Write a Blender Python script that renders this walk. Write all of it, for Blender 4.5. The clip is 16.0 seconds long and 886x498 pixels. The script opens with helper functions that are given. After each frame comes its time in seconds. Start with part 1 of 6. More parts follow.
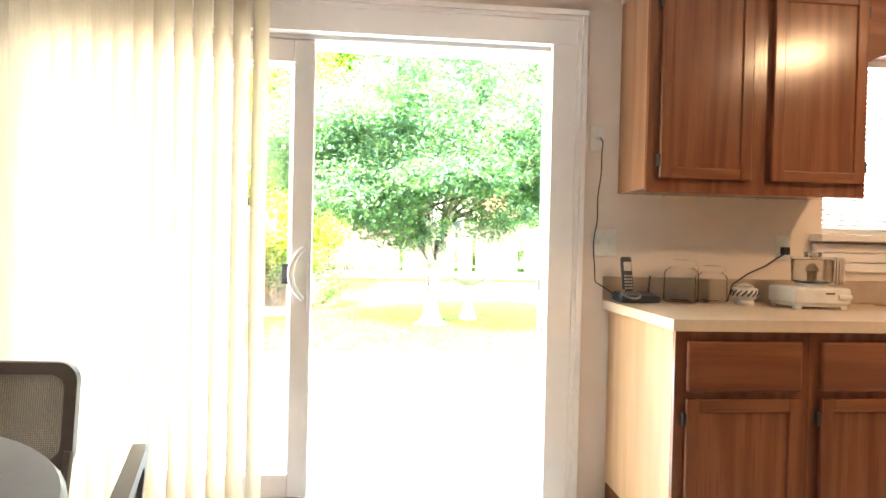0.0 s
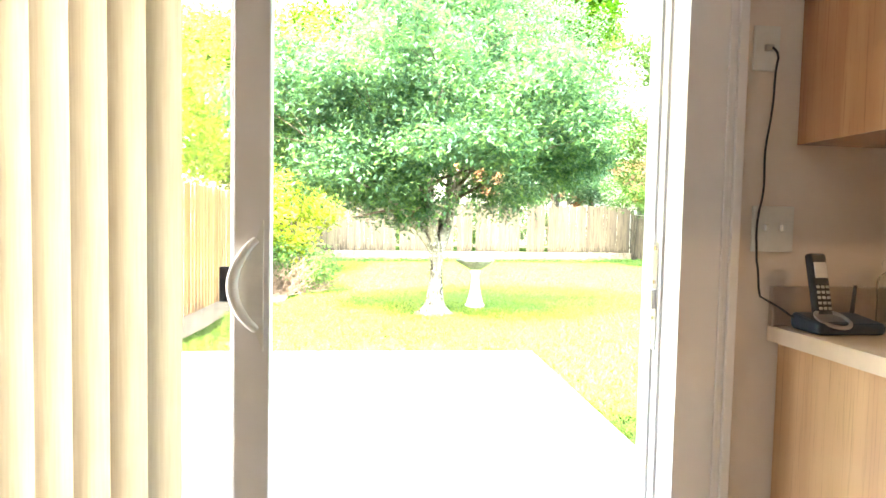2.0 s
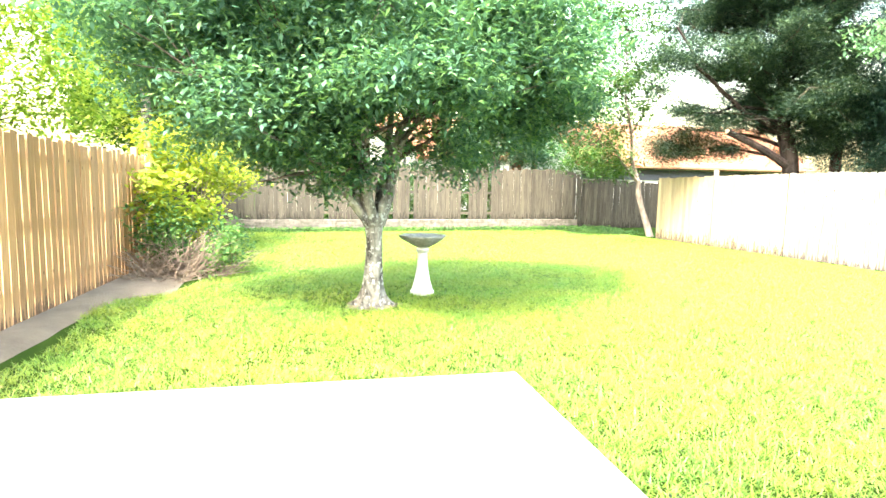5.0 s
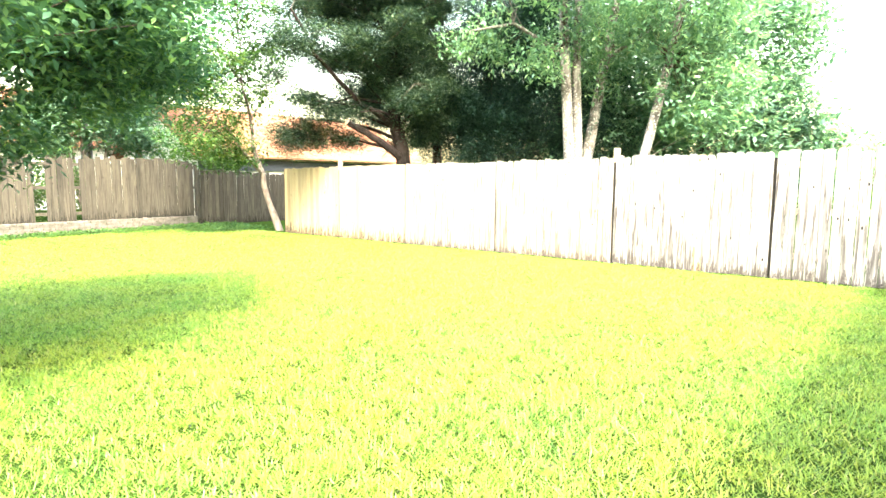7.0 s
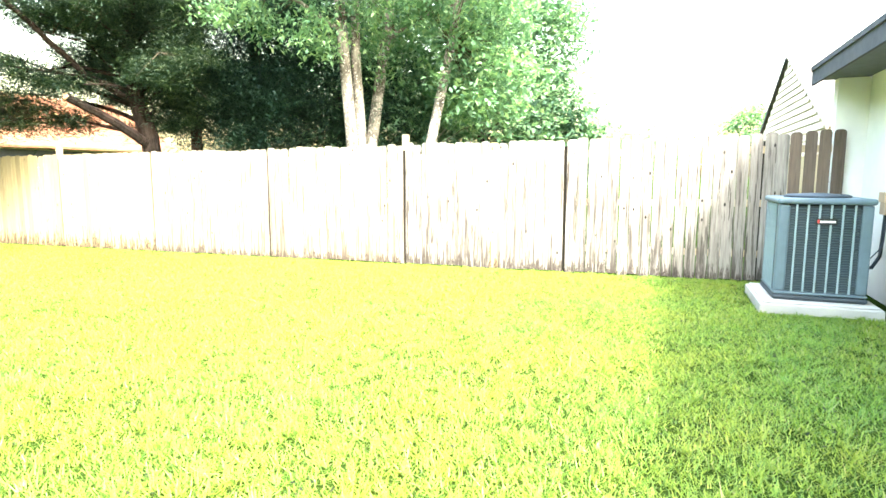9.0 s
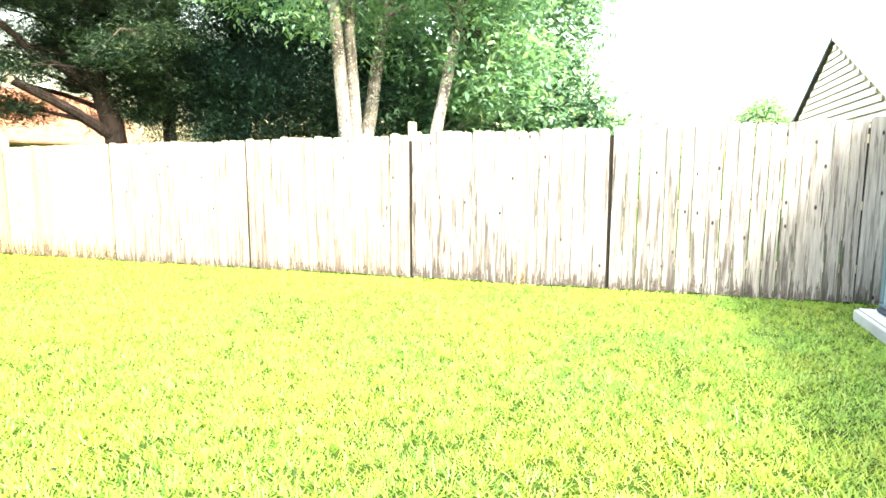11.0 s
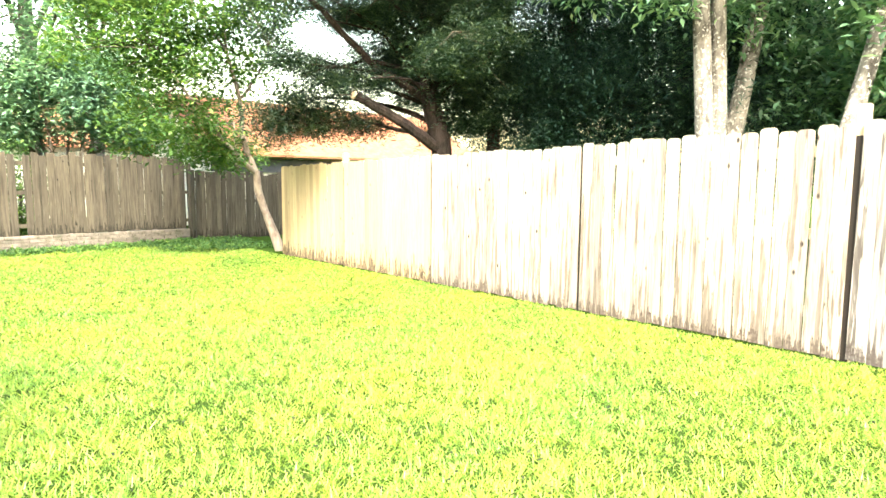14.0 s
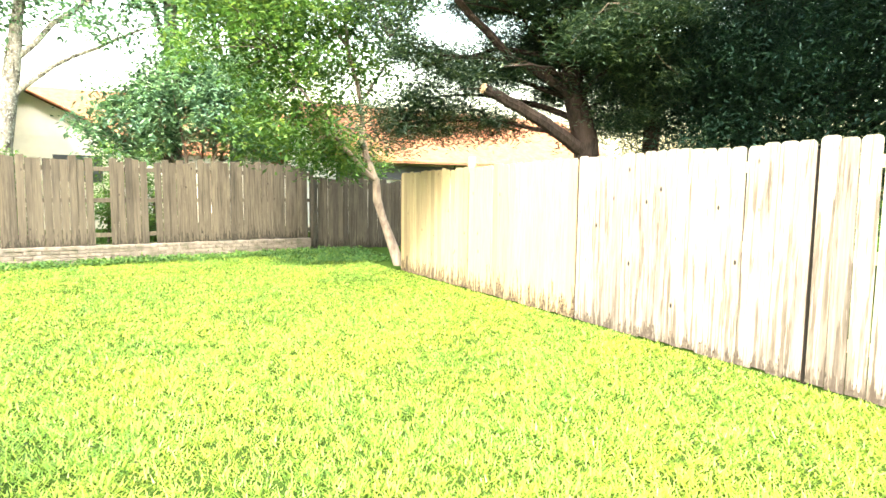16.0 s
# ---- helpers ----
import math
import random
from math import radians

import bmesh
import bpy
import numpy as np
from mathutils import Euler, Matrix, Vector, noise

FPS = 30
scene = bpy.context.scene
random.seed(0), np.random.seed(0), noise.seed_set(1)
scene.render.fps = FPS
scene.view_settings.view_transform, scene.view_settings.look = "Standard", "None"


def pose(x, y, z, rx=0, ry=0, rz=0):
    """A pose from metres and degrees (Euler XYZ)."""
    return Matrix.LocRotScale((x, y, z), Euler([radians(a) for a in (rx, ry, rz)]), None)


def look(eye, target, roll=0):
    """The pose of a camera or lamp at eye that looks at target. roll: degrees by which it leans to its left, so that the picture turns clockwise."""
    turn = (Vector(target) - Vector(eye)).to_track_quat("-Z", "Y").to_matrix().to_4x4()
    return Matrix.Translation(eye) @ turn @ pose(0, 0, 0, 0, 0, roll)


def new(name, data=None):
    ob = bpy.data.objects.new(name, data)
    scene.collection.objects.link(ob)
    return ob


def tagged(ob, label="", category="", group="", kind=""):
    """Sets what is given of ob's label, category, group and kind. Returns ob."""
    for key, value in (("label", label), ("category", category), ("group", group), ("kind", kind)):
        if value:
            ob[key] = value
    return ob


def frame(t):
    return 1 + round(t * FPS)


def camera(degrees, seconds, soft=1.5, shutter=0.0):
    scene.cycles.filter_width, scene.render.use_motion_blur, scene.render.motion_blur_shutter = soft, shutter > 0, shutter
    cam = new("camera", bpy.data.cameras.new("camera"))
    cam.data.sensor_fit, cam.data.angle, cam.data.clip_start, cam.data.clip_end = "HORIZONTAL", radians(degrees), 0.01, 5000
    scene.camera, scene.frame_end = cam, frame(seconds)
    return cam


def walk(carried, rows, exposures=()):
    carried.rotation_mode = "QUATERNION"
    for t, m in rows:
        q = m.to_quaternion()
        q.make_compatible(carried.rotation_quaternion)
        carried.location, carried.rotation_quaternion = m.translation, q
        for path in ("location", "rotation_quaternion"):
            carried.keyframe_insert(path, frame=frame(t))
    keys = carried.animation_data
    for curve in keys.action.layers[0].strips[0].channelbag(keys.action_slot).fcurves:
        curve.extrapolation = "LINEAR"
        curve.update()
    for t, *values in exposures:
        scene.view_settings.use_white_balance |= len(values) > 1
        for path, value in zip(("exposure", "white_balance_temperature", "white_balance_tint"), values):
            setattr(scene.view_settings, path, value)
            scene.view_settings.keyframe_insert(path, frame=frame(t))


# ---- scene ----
cam = camera(74.9, 16.0)
METRES, EYE, TILT, LEAN, TURN = 11.53, 1.3, 0.0, 0.0, -5.0
ROWS = [
    (0.0, 0.0, 0.0, 0.0, 0.01, -0.64, -1.31),
    (0.5, -0.0049, 0.0186, 0.0018, -0.02, -0.44, -1.28),
    (1.0, -0.0075, 0.0404, 0.0024, -0.3, -1.18, -1.2),
    (1.5, -0.0089, 0.0652, 0.0026, -0.49, -2.02, -1.19),
    (2.0, -0.0138, 0.0941, 0.0017, -0.54, -2.84, -1.2),
    (2.5, -0.0148, 0.1192, 0.0019, -0.59, -3.74, -1.25),
    (3.0, -0.0137, 0.145, 0.0035, -0.64, -4.69, -1.25),
    (5.5, -0.0198, 0.2912, 0.0021, -13.56, -6.77, -0.9),
    (6.0, -0.0035, 0.3207, 0.0016, -22.82, -6.65, -0.73),
    (6.5, 0.0126, 0.3494, 0.0017, -33.15, -6.56, -0.54),
    (7.0, 0.0311, 0.3753, 0.0024, -43.11, -6.58, -0.39),
    (7.5, 0.0578, 0.3937, 0.0011, -51.48, -6.68, -0.25),
    (8.0, 0.0842, 0.4102, 0.0012, -58.24, -6.84, -0.12),
    (8.5, 0.1098, 0.4309, 0.0023, -63.33, -7.04, -0.03),
    (11.0, 0.2475, 0.5324, 0.001, -64.93, -7.67, -0.02),
    (11.5, 0.2705, 0.5602, 0.0001, -61.1, -7.5, -0.02),
    (12.0, 0.2931, 0.5839, -0.0014, -56.03, -7.19, -0.09),
    (12.5, 0.3136, 0.6057, -0.0004, -50.25, -6.84, -0.09),
    (13.0, 0.3316, 0.6311, -0.0006, -44.51, -6.53, -0.15),
    (13.5, 0.3517, 0.6565, -0.0013, -39.39, -6.29, -0.23),
    (14.0, 0.3718, 0.6829, -0.0012, -35.24, -6.14, -0.31),
    (14.5, 0.3895, 0.7158, 0.0002, -32.0, -6.03, -0.35),
    (15.0, 0.4086, 0.7469, 0.0009, -29.26, -5.93, -0.39),
    (15.5, 0.4248, 0.7766, 0.0027, -26.49, -5.77, -0.46),
    (16.0, 0.4366, 0.8112, 0.0024, -22.78, -5.56, -0.52),
]
EXPOSE = [(0.0, 5.9, 6100, 10), (1.0, 5.7, 6200, 10), (2.0, 5.2, 6300, 10), (3.2, 4.6, 6250, 10),
          (5.3, 4.05, 6000, 10), (6.5, 3.98, 6150, 10), (8.0, 4.02, 6300, 10), (10.0, 3.95, 6250, 10), (13.0, 3.68, 6420, 10), (16.0, 3.68, 6450, 10)]
walk(cam, [(t, pose(0, 0, EYE, TILT, LEAN, TURN) @ pose(METRES * x, METRES * y, METRES * z, 90 + pitch, roll, yaw)) for t, x, y, z, yaw, pitch, roll in ROWS], EXPOSE)

# ---- world and light ----
SUN_FROM = Vector((-0.50, -0.62, 1.0)).normalized()
world = bpy.data.worlds.new("sky")
scene.world = world
world.use_nodes = True
wn = world.node_tree
sky = wn.nodes.new("ShaderNodeTexSky")
sky.sky_type, sky.sun_disc = "NISHITA", False
sky.sun_elevation = math.asin(SUN_FROM.z)
sky.sun_rotation = math.atan2(SUN_FROM.x, SUN_FROM.y)
sky.dust_density, sky.air_density = 5.0, 2.4
wn.nodes["Background"].inputs["Strength"].default_value = 0.15
wn.links.new(sky.outputs["Color"], wn.nodes["Background"].inputs["Color"])
sun = new("sun", bpy.data.lights.new("sun", "SUN"))
sun.data.energy, sun.data.angle, sun.data.color = 1.5, radians(4.0), (0.98, 0.96, 0.86)
sun.matrix_world = look(SUN_FROM * 40, (0, 0, 0))


def opening_light(x0, x1, z0, z1, y, watts):
    """Sky light in the opening of the glazed door or window, shining into the kitchen."""
    lamp = new("opening_light", bpy.data.lights.new("opening_light", "AREA"))
    lamp.data.shape, lamp.data.size, lamp.data.size_y, lamp.data.energy = "RECTANGLE", x1 - x0, z1 - z0, watts
    lamp.data.color = (1.0, 0.95, 0.88)
    lamp.matrix_world = look(((x0 + x1) / 2, y, (z0 + z1) / 2), ((x0 + x1) / 2, 0, (z0 + z1) / 2))


opening_light(-1.68, -0.75, 0.25, 2.10, 2.76, 2.6)
opening_light(2.04, 3.0, 1.43, 2.17, 2.76, 0.6)


# ---- material helpers ----
class Nodes:
    """A principled material with short calls for the usual textures."""

    def __init__(self, name, rough=0.7, metal=0.0, spec=0.5):
        self.m = bpy.data.materials.new(name)
        self.m.use_nodes = True
        self.t = self.m.node_tree
        self.b = self.t.nodes["Principled BSDF"]
        self.b.inputs["Roughness"].default_value = rough
        self.b.inputs["Metallic"].default_value = metal
        self.b.inputs["Specular IOR Level"].default_value = spec

    def n(self, kind, **kw):
        node = self.t.nodes.new(kind)
        for k, v in kw.items():
            node.inputs[k].default_value = v
        return node

    def link(self, a, b):
        self.t.links.new(a, b)

    def coords(self, space="Object", stretch=(1, 1, 1), shuffle=False):
        if space == "World":
            out = self.n("ShaderNodeNewGeometry").outputs["Position"]
        else:
            out = self.n("ShaderNodeTexCoord").outputs[space]
        if shuffle:
            info = self.n("ShaderNodeObjectInfo")
            mul = self.n("ShaderNodeVectorMath")
            mul.operation = "MULTIPLY_ADD"
            mul.inputs[1].default_value = (37.0, 19.0, 11.0)
            self.link(info.outputs["Random"], mul.inputs[0])
            self.link(out, mul.inputs[2])
            out = mul.outputs[0]
        if stretch != (1, 1, 1):
            mp = self.n("ShaderNodeMapping")
            mp.inputs["Scale"].default_value = stretch
            self.link(out, mp.inputs["Vector"])
            out = mp.outputs[0]
        return out

    def noise(self, at, scale, detail=4.0, rough=0.6, distort=0.0):
        nz = self.n("ShaderNodeTexNoise", Scale=scale, Detail=detail, Roughness=rough, Distortion=distort)
        self.link(at, nz.inputs["Vector"])
        return nz.outputs["Fac"]

    def ramp(self, fac, stops):
        r = self.n("ShaderNodeValToRGB")
        el = r.color_ramp.elements
        while len(el) < len(stops):
            el.new(0.5)
        for e, (p, c) in zip(el, stops):
            e.position, e.color = p, (*c, 1) if len(c) == 3 else (c[0], c[0], c[0], 1)
        self.link(fac, r.inputs["Fac"])
        return r.outputs["Color"]

    def mix(self, fac, a, b, how="MIX"):
        mx = self.n("ShaderNodeMix")
        mx.data_type, mx.blend_type = "RGBA", how
        for v, i in ((fac, 0), (a, 6), (b, 7)):
            if isinstance(v, (int, float)):
                mx.inputs[i].default_value = v
            elif isinstance(v, tuple):
                mx.inputs[i].default_value = (*v, 1)
            else:
                self.link(v, mx.inputs[i])
        return mx.outputs[2]

    def math(self, op, a, b=0.0):
        mt = self.n("ShaderNodeMath")
        mt.operation = op
        for v, i in ((a, 0), (b, 1)):
            if isinstance(v, (int, float)):
                mt.inputs[i].default_value = v
            else:
                self.link(v, mt.inputs[i])
        return mt.outputs[0]

    def random(self):
        return self.n("ShaderNodeObjectInfo").outputs["Random"]

    def island(self):
        return self.n("ShaderNodeNewGeometry").outputs["Random Per Island"]

    def bump(self, height, strength=0.3, distance=0.01):
        bp = self.n("ShaderNodeBump", Strength=strength, Distance=distance)
        self.link(height, bp.inputs["Height"])
        self.link(bp.outputs["Normal"], self.b.inputs["Normal"])

    def color(self, c):
        if isinstance(c, tuple):
            self.b.inputs["Base Color"].default_value = (*c, 1)
        else:
            self.link(c, self.b.inputs["Base Color"])

    def rough(self, r):
        self.link(r, self.b.inputs["Roughness"])

    def leafy(self, colour, amount=0.45):
        """Light passes through: a leaf, a blade or a thin vane."""
        tr = self.n("ShaderNodeBsdfTranslucent")
        mx = self.n("ShaderNodeMixShader")
        mx.inputs[0].default_value = amount
        if isinstance(colour, tuple):
            tr.inputs["Color"].default_value = (*colour, 1)
        else:
            self.link(colour, tr.inputs["Color"])
        out = self.t.nodes["Material Output"]
        self.link(self.b.outputs[0], mx.inputs[1])
        self.link(tr.outputs[0], mx.inputs[2])
        self.link(mx.outputs[0], out.inputs["Surface"])


def plain(name, c, rough=0.6, metal=0.0, spec=0.5, vary=0.12, scale=9.0):
    """Paint, plastic or metal with faint mottling and relief."""
    k = Nodes(name, rough, metal, spec)
    at = k.coords("Object")
    a = tuple(v * (1 - vary) for v in c)
    b = tuple(min(1.0, v * (1 + vary)) for v in c)
    k.color(k.ramp(k.noise(at, scale, 5), [(0.3, a), (0.7, b)]))
    k.bump(k.noise(at, scale * 14, 3), 0.12, 0.002)
    return k.m


def weathered_wood(name, light, mid, dark, stain, stain_top=0.0, knots=True, streaks=0.0, runs=0.0):
    """Vertical boards: grain along z, knots, and a ragged dirt line of own shape at the foot."""
    k = Nodes(name, 0.85, 0, 0.2)
    at = k.coords("Object", shuffle=True)
    grain_at = k.coords("Object", (1, 1, 0.06), True)
    grain = k.noise(grain_at, 42, 6, 0.65, 0.6)
    broad = k.noise(k.coords("Object", (1, 1, 0.25), True), 5, 4, 0.6)
    col = k.ramp(grain, [(0.25, dark), (0.48, mid), (0.72, light)])
    col = k.mix(0.42, col, k.ramp(broad, [(0.3, mid), (0.68, light)]))
    tone = k.ramp(k.random(), [(0.0, (0.72, 0.70, 0.68)), (0.5, (1.0, 0.97, 0.92)), (1.0, (1.12, 1.08, 1.02))])
    col = k.mix(1.0, col, tone, "MULTIPLY")
    if knots:
        vo = k.n("ShaderNodeTexVoronoi", Scale=5.5)
        k.link(k.coords("Object", (1, 1, 0.55), True), vo.inputs["Vector"])
        spot = k.ramp(vo.outputs["Distance"], [(0.045, (1.0,)), (0.10, (0.0,))])
        col = k.mix(spot, col, tuple(v * 0.4 for v in dark))
    if streaks > 0:
        line = k.noise(k.coords("Object", (1, 1, 0.035), True), 30, 3, 0.6)
        col = k.mix(k.math("MULTIPLY", k.ramp(line, [(0.54, (0.0,)), (0.62, (1.0,))]), streaks), col, tuple(v * 0.8 for v in dark))
    if stain_top > 0:
        sep = k.n("ShaderNodeSeparateXYZ")
        k.link(k.coords("Object"), sep.inputs[0])
        streak = k.noise(k.coords("Object", (1, 1, 0.10), True), 26, 4, 0.7)
        top = k.math("MULTIPLY", k.math("SUBTRACT", streak, 0.42), stain_top * 7.5)
        wet = k.math("GREATER_THAN", top, sep.outputs["Z"])
        soft = k.math("MULTIPLY", wet, k.ramp(k.noise(at, 30, 4), [(0.25, (0.35,)), (0.65, (1.0,))]))
        col = k.mix(soft, col, stain)
        if runs > 0:
            thin = k.noise(k.coords("Object", (1, 1, 0.05), True), 24, 4, 0.6)
            reach = k.math("MULTIPLY", k.math("SUBTRACT", thin, 0.483), 16.0)
            ragged = k.ramp(k.math("SUBTRACT", reach, sep.outputs["Z"]), [(0.0, (0.0,)), (0.45, (1.0,))])
            worn = k.math("MULTIPLY", ragged, k.ramp(k.noise(k.coords("Object", (1, 1, 0.12), True), 20, 4), [(0.3, (0.3,)), (0.6, (runs,))]))
            col = k.mix(worn, col, tuple(v * 1.3 for v in dark))
    k.color(col)
    k.bump(grain, 0.5, 0.006)
    return k.m


def bark(name, light, dark, scale=14.0, lichen=0.0):
    k = Nodes(name, 0.9, 0, 0.2)
    at = k.coords("World", (1, 1, 0.3))
    f = k.noise(at, scale, 7, 0.7, 0.4)
    big = k.noise(k.coords("World"), 2.6, 4)
    k.color(k.mix(0.45, k.ramp(f, [(0.40, dark), (0.60, light)]), k.ramp(big, [(0.42, dark), (0.58, light)])))
    if lichen > 0:
        patch = k.ramp(k.noise(k.coords("World"), 21, 3, 0.5), [(0.56, (0.0,)), (0.61, (lichen,))])
        k.color(k.mix(patch, k.b.inputs["Base Color"].links[0].from_socket, (0.42, 0.41, 0.37)))
    k.bump(f, 0.9, 0.03)
    return k.m


def leaf_mat(name, a, b, c, through_amount=0.4, patch=1.1):
    k = Nodes(name, 0.65, 0, 0.2)
    by_leaf = k.ramp(k.island(), [(0.0, a), (0.65, b), (1.0, c)])
    clump = k.ramp(k.noise(k.coords("World"), patch, 3), [(0.35, (0.62, 0.66, 0.70)), (0.65, (1.15, 1.12, 0.95))])
    col = k.mix(1.0, by_leaf, clump, "MULTIPLY")
    k.color(col)
    k.leafy(k.mix(1.0, col, (1.15, 1.2, 0.75), "MULTIPLY"), through_amount)
    return k.m


def glass_mat(name, tint=(1, 1, 1), rough=0.0):
    k = Nodes(name, rough, 0, 0.5)
    k.color(tint)
    k.b.inputs["Transmission Weight"].default_value = 1.0
    k.b.inputs["IOR"].default_value = 1.45
    return k.m


def oak(name, light, dark, axis=(1, 1, 0.07), rough=0.19):
    """Stained, varnished oak with cathedral figure."""
    k = Nodes(name, rough, 0, 0.5)
    at = k.coords("World", axis)
    wave = k.n("ShaderNodeTexWave", Scale=3.6, Distortion=13.0, Detail=2.0)
    wave.inputs["Detail Scale"].default_value = 1.6
    k.link(at, wave.inputs["Vector"])
    pores = k.noise(k.coords("World", tuple(v if v == 1 else v * 0.3 for v in axis)), 190, 4, 0.7)
    col = k.ramp(wave.outputs["Fac"], [(0.1, dark), (0.8, light)])
    col = k.mix(0.62, col, k.ramp(k.noise(at, 7, 5), [(0.3, dark), (0.7, light)]))
    col = k.mix(k.ramp(pores, [(0.30, (0.55,)), (0.45, (0.0,))]), col, tuple(v * 0.5 for v in dark))
    k.color(col)
    k.rough(k.ramp(k.noise(k.coords("World"), 11, 4), [(0.3, (rough * 0.95,)), (0.7, (rough * 1.12,))]))
    k.bump(pores, 0.15, 0.002)
    return k.m


# ---- materials ----
M_LAWN = Nodes("lawn_soil", 1.0, 0, 0.0)
_p = M_LAWN.coords("World")
_c = M_LAWN.ramp(M_LAWN.noise(_p, 1.3, 6), [(0.3, (0.016, 0.032, 0.006)), (0.7, (0.04, 0.065, 0.010))])
_c = M_LAWN.mix(M_LAWN.ramp(M_LAWN.noise(_p, 60, 4), [(0.35, (0.0,)), (0.65, (1.0,))]), _c, (0.025, 0.045, 0.010))
M_LAWN.color(_c)
M_LAWN.bump(M_LAWN.noise(_p, 90, 4), 0.8, 0.02)
M_LAWN = M_LAWN.m
GRASS = Nodes("grass_blade", 0.42, 0, 0.35)
_c = GRASS.ramp(GRASS.island(), [(0.0, (0.05, 0.11, 0.014)), (0.10, (0.14, 0.24, 0.034)), (0.6, (0.222, 0.315, 0.039)), (0.94, (0.28, 0.35, 0.05)), (1.0, (0.42, 0.38, 0.17))])
_c = GRASS.mix(1.0, _c, GRASS.ramp(GRASS.noise(GRASS.coords("World"), 0.9, 4), [(0.35, (0.80, 0.95, 0.95)), (0.65, (1.15, 1.02, 0.9))]), "MULTIPLY")
GRASS.color(_c)
GRASS.leafy(_c, 0.45)
GRASS = GRASS.m
SOIL = Nodes("mulch", 0.95, 0, 0.1)
_p = SOIL.coords("World")
SOIL.color(SOIL.mix(SOIL.noise(_p, 45, 5), SOIL.ramp(SOIL.noise(_p, 2.2, 5), [(0.3, (0.09, 0.07, 0.05)), (0.7, (0.24, 0.19, 0.135))]), (0.22, 0.18, 0.13)))
SOIL.bump(SOIL.noise(_p, 70, 5), 1.0, 0.03)
SOIL = SOIL.m
CONCRETE = Nodes("patio_concrete", 0.9, 0, 0.25)
_p = CONCRETE.coords("World")
_c = CONCRETE.ramp(CONCRETE.noise(_p, 1.4, 6), [(0.3, (0.36, 0.34, 0.31)), (0.7, (0.50, 0.48, 0.44))])
CONCRETE.color(CONCRETE.mix(CONCRETE.ramp(CONCRETE.noise(_p, 130, 3), [(0.3, (0.4,)), (0.6, (0.0,))]), _c, (0.36, 0.34, 0.31)))
CONCRETE.bump(CONCRETE.noise(_p, 160, 4), 0.4, 0.004)
CONCRETE = CONCRETE.m
PINE = weathered_wood("weathered_pine", (0.33, 0.298, 0.26), (0.215, 0.186, 0.155), (0.045, 0.034, 0.026), (0.04, 0.028, 0.02), 0.11, True, 0.2, 0.8)
PINE_OLD = weathered_wood("greyed_pine", (0.33, 0.315, 0.30), (0.18, 0.166, 0.155), (0.032, 0.026, 0.022), (0.045, 0.034, 0.028), 0.13, True, 0.4, 0.9)
PINE_BROWN = weathered_wood("brown_pine", (0.17, 0.13, 0.105), (0.115, 0.086, 0.068), (0.04, 0.03, 0.023), (0.03, 0.02, 0.015), 0.3)
PINE_NEW = weathered_wood("newer_pine", (0.32, 0.268, 0.172), (0.265, 0.215, 0.132), (0.15, 0.112, 0.068), (0.028, 0.016, 0.011), 0.24)
CEDAR = weathered_wood("cedar_boards", (0.54, 0.33, 0.17), (0.44, 0.25, 0.12), (0.20, 0.10, 0.045), (0.10, 0.06, 0.04), 0.16)
GREY_WOOD = weathered_wood("old_grey_boards", (0.10, 0.088, 0.066), (0.043, 0.037, 0.028), (0.011, 0.0095, 0.0075), (0.012, 0.010, 0.007), 0.22, True, 0.5)
# near-black wood: the shadow inside the fence gaps is put into its colour
SHADE_POST = weathered_wood("gap_shade_wood", (0.018, 0.014, 0.011), (0.013, 0.010, 0.008), (0.008, 0.006, 0.005), (0.03, 0.02, 0.015))
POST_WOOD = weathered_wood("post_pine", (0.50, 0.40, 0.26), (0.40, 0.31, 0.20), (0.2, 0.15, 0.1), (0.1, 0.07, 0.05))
STUCCO = plain("painted_stucco", (0.78, 0.76, 0.72), 0.9, 0, 0.2, 0.06, 2.0)
SHINGLE = plain("roof_shingle", (0.16, 0.14, 0.13), 0.95, 0, 0.1, 0.3, 12)
FASCIA = plain("fascia_paint", (0.085, 0.085, 0.098), 0.9, 0, 0.1)
SOFFIT = plain("soffit_paint", (0.12, 0.12, 0.135), 0.8)
TERRACOTTA = plain("orange_shingle", (0.21, 0.088, 0.046), 0.95, 0, 0.1, 0.35, 5)
CREAM = plain("cream_wall", (0.76, 0.71, 0.62), 0.9, 0, 0.2, 0.08, 1.5)
SIDING = plain("lap_siding", (0.76, 0.62, 0.50), 0.8, 0, 0.2, 0.08, 2)
BLOCK = Nodes("old_block", 0.95, 0, 0.15)
_p = BLOCK.coords("World")
BLOCK.color(BLOCK.mix(BLOCK.ramp(BLOCK.noise(_p, 7, 6), [(0.4, (0.0,)), (0.65, (1.0,))]), BLOCK.ramp(BLOCK.random(), [(0.0, (0.11, 0.095, 0.08)), (1.0, (0.20, 0.165, 0.14))]), (0.08, 0.075, 0.055)))
BLOCK.bump(BLOCK.noise(_p, 50, 5), 0.8, 0.02)
BLOCK = BLOCK.m
BARK_MAIN = bark("bark_mottled", (0.30, 0.275, 0.23), (0.022, 0.019, 0.015), 17, 0.8)
BARK_PALE = bark("bark_pale", (0.23, 0.21, 0.18), (0.03, 0.026, 0.021), 7, 0.6)
BARK_RED = bark("bark_red", (0.046, 0.033, 0.028), (0.012, 0.009, 0.008), 16)
BARK_TWIG = bark("bark_twig", (0.09, 0.075, 0.055), (0.035, 0.028, 0.02), 16)
BARK_SLIM = bark("bark_slim", (0.26, 0.215, 0.175), (0.10, 0.075, 0.06), 9)
